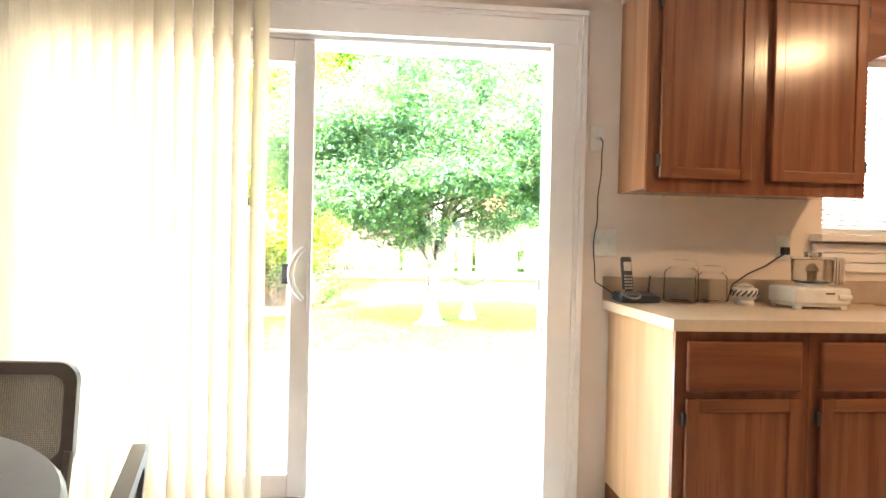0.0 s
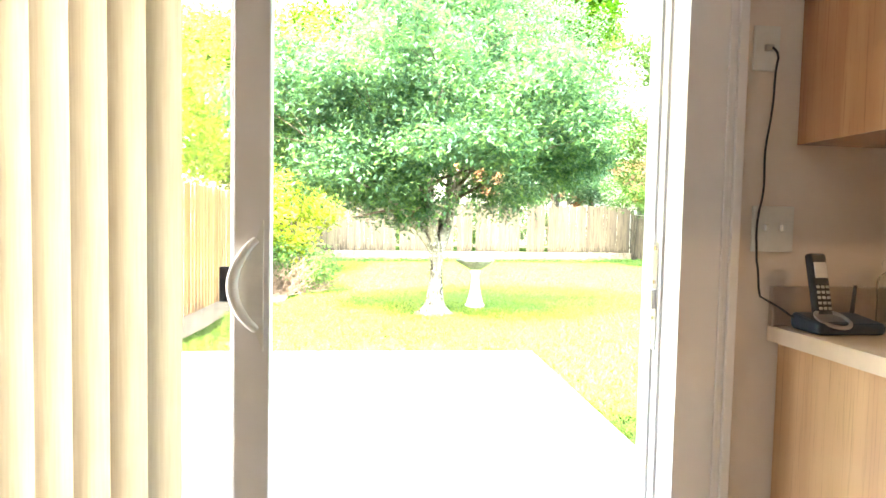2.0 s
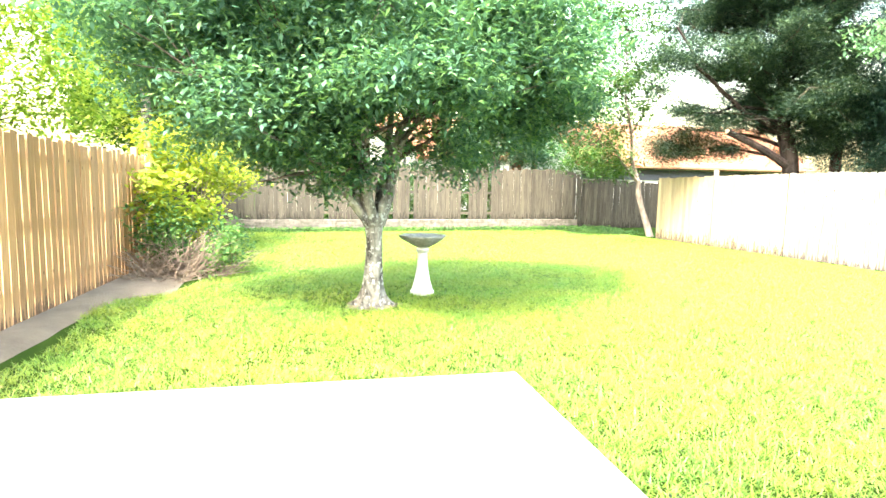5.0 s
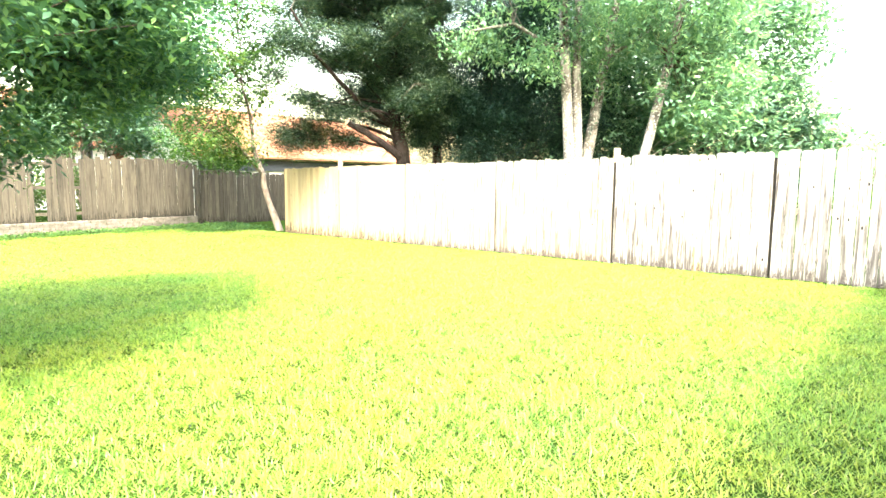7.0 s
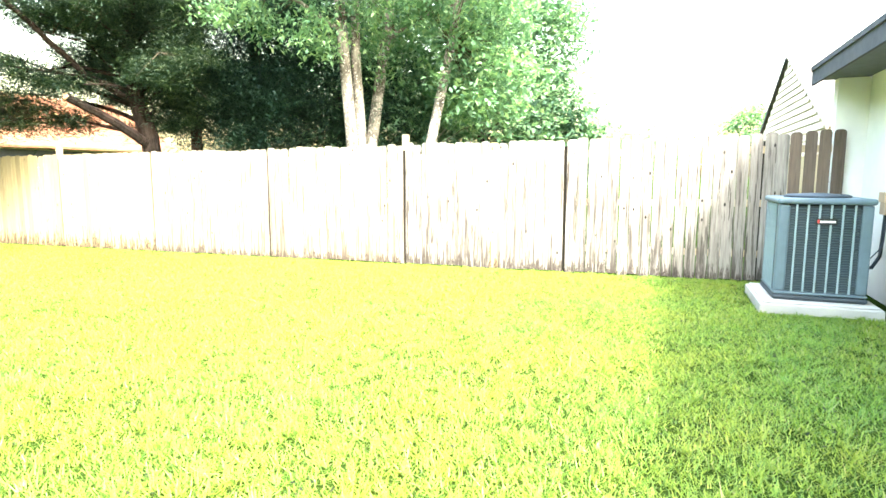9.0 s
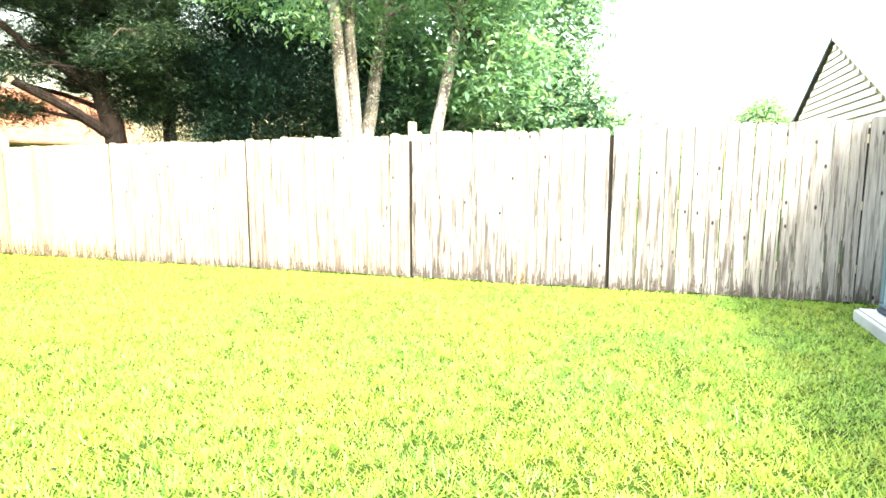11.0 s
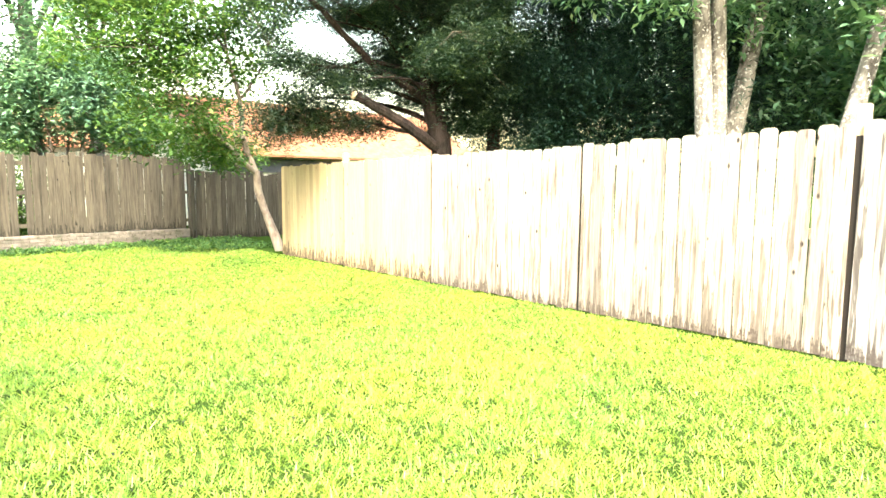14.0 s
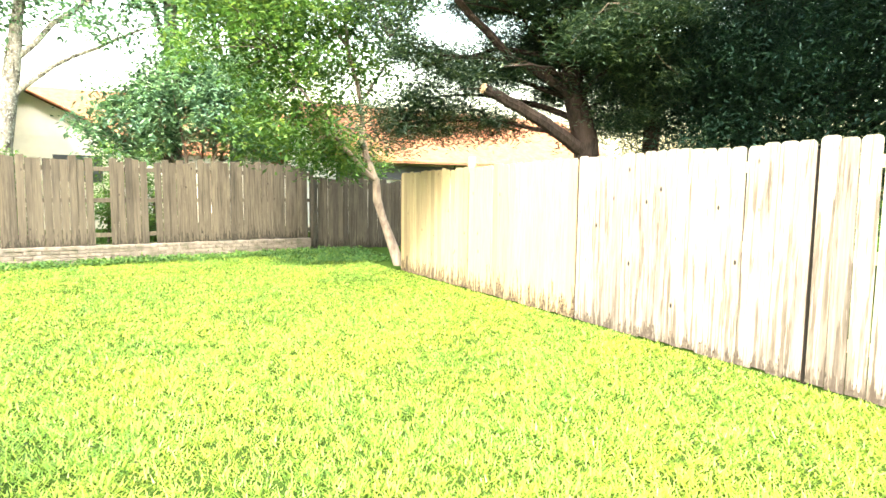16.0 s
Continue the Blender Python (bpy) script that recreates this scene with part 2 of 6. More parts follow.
# leaf bits darkened to the green-black of the shadows between grass blades
LITTER_SHADE = leaf_mat("litter_shade", (0.012, 0.020, 0.006), (0.03, 0.035, 0.012), (0.07, 0.055, 0.025), 0.1)
TWIG = plain("dry_twig", (0.20, 0.15, 0.11), 0.9, 0, 0.2, 0.3)
LEAF_MAIN = leaf_mat("leaf_main", (0.052, 0.118, 0.078), (0.092, 0.185, 0.105), (0.175, 0.30, 0.105), 0.38, 1.6)
LEAF_CEDAR = leaf_mat("leaf_cedar", (0.016, 0.036, 0.027), (0.038, 0.070, 0.050), (0.105, 0.145, 0.080), 0.24, 2.0)
LEAF_DARK = leaf_mat("leaf_dark", (0.010, 0.034, 0.031), (0.023, 0.058, 0.047), (0.052, 0.10, 0.064), 0.22, 1.2)
LEAF_FRESH = leaf_mat("leaf_fresh", (0.09, 0.185, 0.11), (0.15, 0.27, 0.165), (0.28, 0.40, 0.22), 0.45)
LEAF_SLIM = leaf_mat("leaf_slim", (0.04, 0.095, 0.026), (0.075, 0.15, 0.04), (0.15, 0.225, 0.055), 0.42)
LEAF_BUSH = leaf_mat("leaf_bush", (0.085, 0.17, 0.12), (0.14, 0.25, 0.175), (0.24, 0.36, 0.24), 0.45)
LEAF_GOLD = leaf_mat("leaf_gold", (0.15, 0.23, 0.035), (0.25, 0.33, 0.05), (0.40, 0.43, 0.08), 0.55)
LEAF_LIME = leaf_mat("leaf_lime", (0.022, 0.075, 0.003), (0.042, 0.12, 0.004), (0.085, 0.165, 0.005), 0.45)
LEAF_YELLOW = leaf_mat("leaf_yellow", (0.16, 0.22, 0.02), (0.28, 0.32, 0.03), (0.45, 0.42, 0.04), 0.45)
WALL_PAINT = plain("wall_paint", (0.74, 0.645, 0.57), 0.85, 0, 0.25, 0.03, 2)
CEIL_PAINT = plain("ceiling_paint", (0.75, 0.72, 0.68), 0.9, 0, 0.2, 0.03, 3)
TRIM = plain("trim_paint", (0.84, 0.80, 0.78), 0.4, 0, 0.5, 0.03, 4)
VINYL = plain("door_vinyl", (0.72, 0.69, 0.69), 0.4, 0, 0.5, 0.03, 4)
OAK_V = oak("oak_upright", (0.25, 0.09, 0.04), (0.135, 0.045, 0.02))
OAK_H = oak("oak_across", (0.25, 0.09, 0.04), (0.135, 0.045, 0.02), (0.07, 1, 1))
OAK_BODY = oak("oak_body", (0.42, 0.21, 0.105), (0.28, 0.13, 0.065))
# same oak, lightened: glare from the patio door is put into the colour
OAK_SIDE_LIT = oak("oak_side_lit", (0.66, 0.42, 0.23), (0.50, 0.29, 0.15), (1, 1, 0.05), 0.4)
LAMINATE = plain("counter_laminate", (0.60, 0.47, 0.35), 0.35, 0, 0.5, 0.05, 22)
SPLASH = plain("splash_laminate", (0.42, 0.33, 0.26), 0.45, 0, 0.5, 0.06, 20)
FLOOR_VINYL = plain("floor_tile", (0.52, 0.44, 0.35), 0.4, 0, 0.5, 0.12, 6)
GLASS = glass_mat("window_glass")
JAR_GLASS = glass_mat("jar_glass", (1.0, 1.0, 1.0))
JAR_GLASS.node_tree.nodes["Principled BSDF"].inputs["IOR"].default_value = 1.14
BLACK = plain("black_plastic", (0.02, 0.021, 0.023), 0.35)
DARK_BLUE = plain("base_plastic", (0.02, 0.035, 0.06), 0.3)
SILVER = plain("silver_plastic", (0.5, 0.5, 0.5), 0.3, 0.7)
ALUMINIUM = plain("sill_metal", (0.62, 0.62, 0.62), 0.5, 0.0)
CHROME = plain("steel", (0.6, 0.58, 0.54), 0.25, 1.0)
BRASS = plain("aged_brass", (0.42, 0.32, 0.16), 0.4, 1.0)
HINGE = plain("dark_hinge", (0.05, 0.038, 0.028), 0.5, 0.6)
WHITE_PLASTIC = plain("white_plastic", (0.70, 0.68, 0.63), 0.4)
CLEAR_PLASTIC = glass_mat("clear_plastic", (0.90, 0.88, 0.84), 0.08)
CERAMIC = plain("ceramic", (0.66, 0.63, 0.58), 0.3)
CHAIR_FRAME = plain("chair_frame", (0.055, 0.04, 0.035), 0.45)
CHAIR_MESH = plain("woven_mesh", (0.13, 0.11, 0.10), 0.8)
TABLE_TOP = plain("table_top", (0.10, 0.10, 0.108), 0.5, 0, 0.3)
AC_PAINT = plain("unit_paint", (0.105, 0.15, 0.175), 0.5, 0, 0.5, 0.08)
AC_DARK = plain("unit_coil", (0.03, 0.042, 0.052), 0.6)
AC_LOUVRE = plain("unit_louvre", (0.065, 0.092, 0.105), 0.55, 0, 0.4)
AC_RIB = plain("unit_rib", (0.24, 0.31, 0.33), 0.45)
BOX_TAN = plain("box_tan", (0.45, 0.32, 0.20), 0.6)
RED_SHAPE = plain("badge_red", (0.5, 0.05, 0.04), 0.5)
BATH_DARK = plain("mossy_stone", (0.26, 0.25, 0.22), 0.9, 0, 0.2, 0.3, 20)
BATH_STONE = plain("cast_stone", (0.50, 0.48, 0.44), 0.9, 0, 0.2, 0.2, 14)
VANE = Nodes("blind_vane", 0.6, 0, 0.3)
_c = VANE.ramp(VANE.noise(VANE.coords("World", (1, 1, 0.04)), 160, 3), [(0.3, (0.56, 0.49, 0.37)), (0.7, (0.64, 0.58, 0.46))])
VANE.color(_c)
VANE.leafy(_c, 0.10)
VANE = VANE.m
SLAT = Nodes("blind_slat", 0.5, 0, 0.4)
SLAT.color((0.75, 0.73, 0.70))
SLAT.leafy((0.70, 0.72, 0.76), 0.06)
SLAT = SLAT.m
LAMP_GLOW = Nodes("lamp_glow", 0.5)
LAMP_GLOW.color((0.9, 0.85, 0.75))
LAMP_GLOW.b.inputs["Emission Color"].default_value = (1.0, 0.62, 0.30, 1)
LAMP_GLOW.b.inputs["Emission Strength"].default_value = 4.2
LAMP_GLOW = LAMP_GLOW.m


# ---- mesh helpers ----
def thing(name, at, label, category, group="", kind="", turn=0.0):
    ob = new(name)
    ob.empty_display_size = 0.1
    ob.matrix_world = pose(*at, 0, 0, turn)
    return tagged(ob, label, category, group, kind)


def finish(bm, name, material, smooth=False):
    me = bpy.data.meshes.new(name)
    bmesh.ops.recalc_face_normals(bm, faces=bm.faces)
    bm.to_mesh(me)
    bm.free()
    me.materials.append(material)
    if smooth:
        me.polygons.foreach_set("use_smooth", [True] * len(me.polygons))
        me.set_sharp_from_angle(angle=radians(38))
    return me


def part(name, bm, material, parent=None, label="", smooth=False):
    ob = new(name, finish(bm, name, material, smooth))
    if parent is not None:
        ob.parent = parent
    return tagged(ob, label)


def box(x0, x1, y0, y1, z0, z1, bevel=0.0, bm=None, seg=2):
    own = bmesh.new()
    bmesh.ops.create_cube(own, size=1.0, matrix=Matrix.LocRotScale(((x0 + x1) / 2, (y0 + y1) / 2, (z0 + z1) / 2), None, (abs(x1 - x0), abs(y1 - y0), abs(z1 - z0))))
    if bevel > 0:
        bmesh.ops.bevel(own, geom=own.edges[:], offset=bevel, segments=seg, affect="EDGES", profile=0.5)
    if bm is None:
        return own
    tmp = bpy.data.meshes.new("tmp")
    own.to_mesh(tmp)
    own.free()
    bm.from_mesh(tmp)
    bpy.data.meshes.remove(tmp)
    return bm


def lathe(profile, seg=28, bm=None, wobble=None):
    """Turned shape from (radius, z) pairs about the z axis."""
    bm = bm or bmesh.new()
    rings = []
    for r, z in profile:
        ring = []
        for i in range(seg):
            a = 2 * math.pi * i / seg
            rr = r * (wobble(a, z) if wobble else 1)
            ring.append(bm.verts.new((rr * math.cos(a), rr * math.sin(a), z)))
        rings.append(ring)
    for lo, hi in zip(rings, rings[1:]):
        for i in range(seg):
            bm.faces.new((lo[i], lo[(i + 1) % seg], hi[(i + 1) % seg], hi[i]))
    bm.faces.new(rings[0][::-1])
    bm.faces.new(rings[-1])
    return bm


def tube(points, radii, seg=8, bm=None):
    """A tapered round bar along a line of points."""
    bm = bm or bmesh.new()
    pts = [Vector(p) for p in points]
    rings = []
    side = Vector((1, 0, 0))
    for i, p in enumerate(pts):
        way = (pts[min(i + 1, len(pts) - 1)] - pts[max(i - 1, 0)]).normalized()
        u = side - way * side.dot(way)
        if u.length < 0.1:
            u = Vector((0, 1, 0)) - way * way.y
        u.normalize()
        side = u
        v = way.cross(u)
        r = radii[i] if isinstance(radii, (list, tuple)) else radii
        rings.append([bm.verts.new(p + (u * math.cos(2 * math.pi * k / seg) + v * math.sin(2 * math.pi * k / seg)) * r) for k in range(seg)])
    for lo, hi in zip(rings, rings[1:]):
        for i in range(seg):
            bm.faces.new((lo[i], lo[(i + 1) % seg], hi[(i + 1) % seg], hi[i]))
    bm.faces.new(rings[0][::-1])
    bm.faces.new(rings[-1])
    return bm


def slab(xs, zs, holes, y0, y1):
    """A wall in the xz plane with rectangular holes (x0, x1, z0, z1) right through it."""
    bm = bmesh.new()
    xs = sorted(set(xs) | {v for h in holes for v in h[:2]})
    zs = sorted(set(zs) | {v for h in holes for v in h[2:]})
    solid = {}
    for i in range(len(xs) - 1):
        for j in range(len(zs) - 1):
            cx, cz = (xs[i] + xs[i + 1]) / 2, (zs[j] + zs[j + 1]) / 2
            solid[i, j] = not any(a < cx < b and c < cz < d for a, b, c, d in holes)
    verts = {}

    def v(i, j, y):
        if (i, j, y) not in verts:
            verts[i, j, y] = bm.verts.new((xs[i], y, zs[j]))
        return verts[i, j, y]

    for (i, j), s in solid.items():
        if not s:
            continue
        bm.faces.new((v(i, j, y0), v(i + 1, j, y0), v(i + 1, j + 1, y0), v(i, j + 1, y0)))
        bm.faces.new((v(i, j, y1), v(i, j + 1, y1), v(i + 1, j + 1, y1), v(i + 1, j, y1)))
        for di, dj, a, b in ((-1, 0, (i, j), (i, j + 1)), (1, 0, (i + 1, j), (i + 1, j + 1)), (0, -1, (i, j), (i + 1, j)), (0, 1, (i, j + 1), (i + 1, j + 1))):
            if not solid.get((i + di, j + dj), False):
                bm.faces.new((v(*a, y0), v(*b, y0), v(*b, y1), v(*a, y1)))
    return bm


def np_mesh(name, verts, faces, material):
    """A mesh from arrays of places and of equal-sided faces."""
    me = bpy.data.meshes.new(name)
    n, k = faces.shape
    me.vertices.add(len(verts))
    me.vertices.foreach_set("co", verts.astype(np.float32).ravel())
    me.loops.add(n * k)
    me.loops.foreach_set("vertex_index", faces.astype(np.int32).ravel())
    me.polygons.add(n)
    me.polygons.foreach_set("loop_start", np.arange(0, n * k, k, dtype=np.int32))
    me.update(calc_edges=True)
    me.materials.append(material)
    return me


def ground_z(x, y):
    """The lawn falls gently away from the house."""
    return -0.02 - 0.009 * np.clip(np.asarray(y, float) - 2.8, 0, 18)


# ---- ground, patio and house shell ----
FLOOR, CEIL = 0.14, 2.58
WALL_IN, WALL_OUT = 2.53, 2.82
bm = bmesh.new()
GX = [-400, -60, -20] + [-8 + 1.0 * i for i in range(33)] + [40, 80, 400]
GY = [-400, -60, -16] + [-6 + 1.0 * i for i in range(40)] + [45, 80, 400]
grid = [[bm.verts.new((x, y, float(ground_z(x, y)) - 0.015 + 0.012 * noise.noise((x * 0.7, y * 0.7, 0)))) for y in GY] for x in GX]
for i in range(len(GX) - 1):
    for j in range(len(GY) - 1):
        bm.faces.new((grid[i][j], grid[i + 1][j], grid[i + 1][j + 1], grid[i][j + 1]))
tagged(part("ground", bm, M_LAWN, smooth=True), "green lawn falling gently away from the house", "lawn", kind="structure")
tagged(part("pavement", box(-2.45, 1.47, WALL_OUT + 0.003, 6.98, -0.22, -0.028, 0.012), CONCRETE), "pale concrete patio slab beside the lawn", "patio", kind="structure")

# mulch strip along the boundary fence on the patio side
bm = bmesh.new()
rows = []
for i in range(41):
    y = 2.85 + i * 0.45
    wide = 0.45 + 0.22 * noise.noise((0.0, y * 0.6, 3)) + (0.55 if 10.8 < y < 15.5 else (-0.2 if y < 7.2 else 0.0))
    rows.append([bm.verts.new((x, y, float(ground_z(x, y)) + h)) for x, h in ((-3.2, 0.0), (-2.7, 0.035), (-2.72 + wide * 0.6, 0.03), (-2.72 + wide, -0.03))])
for a, b in zip(rows, rows[1:]):
    for i in range(3):
        bm.faces.new((a[i], a[i + 1], b[i + 1], b[i]))
tagged(part("ground_mulch", bm, SOIL, smooth=True), "bare mulch strip under the side fence", "soil", kind="structure")

DOOR = (-1.73, 0.73, FLOOR, 2.20)
WINDOW = (1.99, 3.05, 1.38, 2.22)
HX0, HX1, HY0 = -2.66, 10.36, -9.5
tagged(part("wall_north", slab([HX0, HX1], [-0.2, 2.70], [DOOR, WINDOW], WALL_IN + 0.06, WALL_OUT), STUCCO), "pale painted stucco rear wall of the house", "wall", kind="structure")
tagged(part("wall_north_lining", slab([-2.5, 4.2], [FLOOR, CEIL], [DOOR, WINDOW], WALL_IN, WALL_IN + 0.057), WALL_PAINT), "warm off-white painted kitchen wall", "wall", kind="structure")
tagged(part("wall_south", box(-2.5, 4.2, -3.7, -3.5, FLOOR, CEIL), WALL_PAINT), "warm off-white painted kitchen wall", "wall", kind="structure")
tagged(part("wall_west", box(-2.66, -2.503, -3.7, WALL_IN + 0.055, FLOOR, CEIL), WALL_PAINT), "warm off-white painted kitchen wall", "wall", kind="structure")
tagged(part("wall_east", box(4.203, 4.36, -3.7, WALL_IN + 0.055, FLOOR, CEIL), WALL_PAINT), "warm off-white painted kitchen wall", "wall", kind="structure")
tagged(part("floor", box(-2.66, 4.36, -3.7, WALL_IN + 0.055, -0.1, FLOOR - 0.004), FLOOR_VINYL), "tan vinyl kitchen floor", "floor", kind="structure")
tagged(part("ceiling", box(-2.66, 4.36, -3.7, WALL_IN + 0.055, CEIL + 0.003, CEIL + 0.05), CEIL_PAINT), "off-white painted kitchen ceiling", "ceiling", kind="structure")
tagged(part("wall_house_east", box(HX1 - 0.2, HX1, HY0, WALL_IN + 0.055, -0.2, 2.70), STUCCO), "pale painted stucco end wall", "wall", kind="structure")
tagged(part("wall_house_return", box(HX1 + 0.004, HX1 + 0.19, WALL_IN + 0.06, 3.15, -0.2, 2.47), STUCCO), "pale painted stucco return at the corner of the house", "wall", kind="structure")
tagged(part("wall_house_west", box(HX0 - 0.2, HX0 - 0.003, HY0, WALL_OUT, -0.2, 2.70), STUCCO), "pale painted stucco end wall", "wall", kind="structure")
tagged(part("wall_house_south", box(HX0, HX1, HY0 - 0.2, HY0, -0.2, 2.70), STUCCO), "pale painted stucco front wall", "wall", kind="structure")

# roof with overhanging eave
EAVE_Y, EAVE_Z, RIDGE_Y, RIDGE_Z = 3.36, 2.61, -3.3, 4.8
RX0, RX1 = -3.1, 10.58


def roof_prism(pts, x0, x1):
    bm = bmesh.new()
    a = [bm.verts.new((x0, y, z)) for y, z in pts]
    b = [bm.verts.new((x1, y, z)) for y, z in pts]
    n = len(pts)
    bm.faces.new(a)
    bm.faces.new(b[::-1])
    for i in range(n):
        bm.faces.new((a[i], a[(i + 1) % n], b[(i + 1) % n], b[i]))
    return bm


roof = thing("roof", (0, 0, 0), "dark shingled low-pitched house roof with grey fascia", "roof", kind="structure")
part("shingles", roof_prism([(EAVE_Y, EAVE_Z), (RIDGE_Y, RIDGE_Z), (-10.1, EAVE_Z), (-10.1, EAVE_Z + 0.05), (RIDGE_Y, RIDGE_Z + 0.06), (EAVE_Y + 0.02, EAVE_Z + 0.03)], RX0, RX1), SHINGLE, roof)
part("fascia", box(RX0, RX1, EAVE_Y + 0.003, EAVE_Y + 0.033, EAVE_Z - 0.19, EAVE_Z + 0.012, 0.004), FASCIA, roof, "dark grey painted fascia board")
part("drip_edge", box(RX0, RX1, EAVE_Y + 0.036, EAVE_Y + 0.05, EAVE_Z - 0.02, EAVE_Z + 0.035), FASCIA, roof)
part("soffit", box(RX0 + 0.01, RX1 - 0.01, WALL_OUT + 0.003, EAVE_Y, EAVE_Z - 0.13, EAVE_Z - 0.11), SOFFIT, roof, "grey painted soffit")
for x in (RX0 + 0.02, RX1 - 0.05):
    part("rake", roof_prism([(EAVE_Y, EAVE_Z - 0.13), (RIDGE_Y, RIDGE_Z - 0.14), (RIDGE_Y, RIDGE_Z - 0.002), (EAVE_Y, EAVE_Z - 0.002)], x, x + 0.03), FASCIA, roof)

# ---- sliding door, casing, window ----
door = thing("door_1", (0, 0, 0), "white vinyl sliding patio door standing open", "door", kind="structure")
x0, x1, z0, z1 = DOOR
FR0, FR1 = WALL_IN + 0.03, 2.71
part("jamb", box(x1 - 0.035, x1 - 0.002, FR0, FR1, z0 + 0.03, z1 - 0.03, 0.003), VINYL, door)
part("jamb", box(x0 + 0.002, x0 + 0.035, FR0, FR1, z0 + 0.03, z1 - 0.03, 0.003), VINYL, door)
part("head", box(x0 + 0.002, x1 - 0.002, FR0, FR1, z1 - 0.03, z1 - 0.002, 0.003), VINYL, door)
part("sill", box(x0 + 0.002, x1 - 0.002, FR0 - 0.02, WALL_OUT, z0 - 0.002, z0 + 0.025, 0.003), ALUMINIUM, door, "metal sill track")
for y in (2.615, 2.665):
    part("jamb_rib", box(x1 - 0.042, x1 - 0.0355, y, y + 0.012, z0 + 0.03, z1 - 0.035), VINYL, door)


def leaf_frame(name, xa, xb, ya, yb, parent):
    leaf = part(name, box(xa, xa + 0.088, ya, yb, z0 + 0.03, z1 - 0.034, 0.004), VINYL, parent)
    part("stile", box(xb - 0.088, xb, ya, yb, z0 + 0.03, z1 - 0.034, 0.004), VINYL, leaf)
    part("rail", box(xa + 0.089, xb - 0.089, ya, yb, z0 + 0.03, z0 + 0.13, 0.003), VINYL, leaf)
    part("rail", box(xa + 0.089, xb - 0.089, ya, yb, z1 - 0.13, z1 - 0.034, 0.003), VINYL, leaf)
    pane = part("pane", box(xa + 0.08, xb - 0.08, (ya + yb) / 2 - 0.003, (ya + yb) / 2 + 0.003, z0 + 0.12, z1 - 0.12), GLASS, leaf)
    pane.visible_shadow = False
    return leaf


sliding = leaf_frame("sliding_panel", -1.60, -0.352, 2.565, 2.607, door)
leaf_frame("fixed_panel", -1.69, -0.378, 2.635, 2.675, door)
# pull handle on the sliding panel
bm = bmesh.new()
prof = [(-0.366, 0.985)] + [(-0.372 - 0.055 * math.sin(math.pi * i / 16) ** 1.6, 0.985 + 0.325 * i / 16) for i in range(1, 16)] + [(-0.366, 1.31)]
lo = [bm.verts.new((x, 2.566, z)) for x, z in prof]
hi = [bm.verts.new((x + (0.002 if x < -0.367 else 0.0), 2.553, z)) for x, z in prof]
bm.faces.new(lo)
bm.faces.new(hi[::-1])
for i in range(len(prof)):
    bm.faces.new((lo[i], hi[i], hi[(i + 1) % len(prof)], lo[(i + 1) % len(prof)]))
part("handle_plate", bm, WHITE_PLASTIC, sliding)
arc = [(-0.383 - 0.05 * math.sin(math.pi * i / 14) ** 0.8, 2.555 - 0.032 * math.sin(math.pi * i / 14) ** 0.8, 1.262 - 0.222 * i / 14) for i in range(15)]
part("handle", tube(arc, [0.010 + 0.004 * math.sin(math.pi * i / 14) for i in range(15)], 10), WHITE_PLASTIC, sliding, "curved white pull handle", True)
part("keeper", box(-0.487, -0.447, 2.609, 2.63, 1.10, 1.19, 0.003), BLACK, sliding, "black outside latch block")
strike = part("strike_plate", box(x1 - 0.0455, x1 - 0.0422, 2.628, 2.652, 0.97, 1.27, 0.001), SILVER, door, "plated metal lock strike plate")
for z in (0.985, 1.06, 1.16, 1.255):
    part("screw", tube([(x1 - 0.0455, 2.64, z), (x1 - 0.049, 2.64, z)], 0.006, 10), CHROME, strike)
part("hook", box(x1 - 0.056, x1 - 0.0457, 2.632, 2.648, 1.085, 1.14, 0.002), SILVER, strike)


def casing(xa, xb, za, zb, parent, sill=False):
    """Moulded casing round an opening, in stepped strips."""
    for off, w, t in ((0.0, 0.108, 0.016), (0.108, 0.011, 0.0205), (0.119, 0.011, 0.0175), (0.130, 0.024, 0.025)):
        for side in (-1, 1):
            ex = xb if side > 0 else xa
            a, b = sorted((ex + side * off, ex + side * (off + w - 0.0002)))
            part("casing_strip", box(a, b, WALL_IN - t, WALL_IN - 0.002, za, zb + off, 0.002), TRIM, parent)
        part("casing_strip", box(xa - off - w, xb + off + w, WALL_IN - t - 0.001, WALL_IN - 0.002, zb + off + 0.0002, zb + off + w - 0.0002, 0.002), TRIM, parent)


trim = thing("trim_door", (0, 0, 0), "white moulded casing round the patio door", "trim", kind="structure")
casing(x0 + 0.04, x1 - 0.04, z0, z1 - 0.012, trim)
for name, span in (("reveal", (x1 - 0.038, x1 - 0.002)), ("reveal", (x0 + 0.002, x0 + 0.038))):
    part(name, box(span[0], span[1], WALL_IN + 0.001, FR0 - 0.001, z0, z1 - 0.014), TRIM, trim)
part("reveal", box(x0 + 0.002, x1 - 0.002, WALL_IN + 0.001, FR0 - 0.001, z1 - 0.012, z1 - 0.002), TRIM, trim)

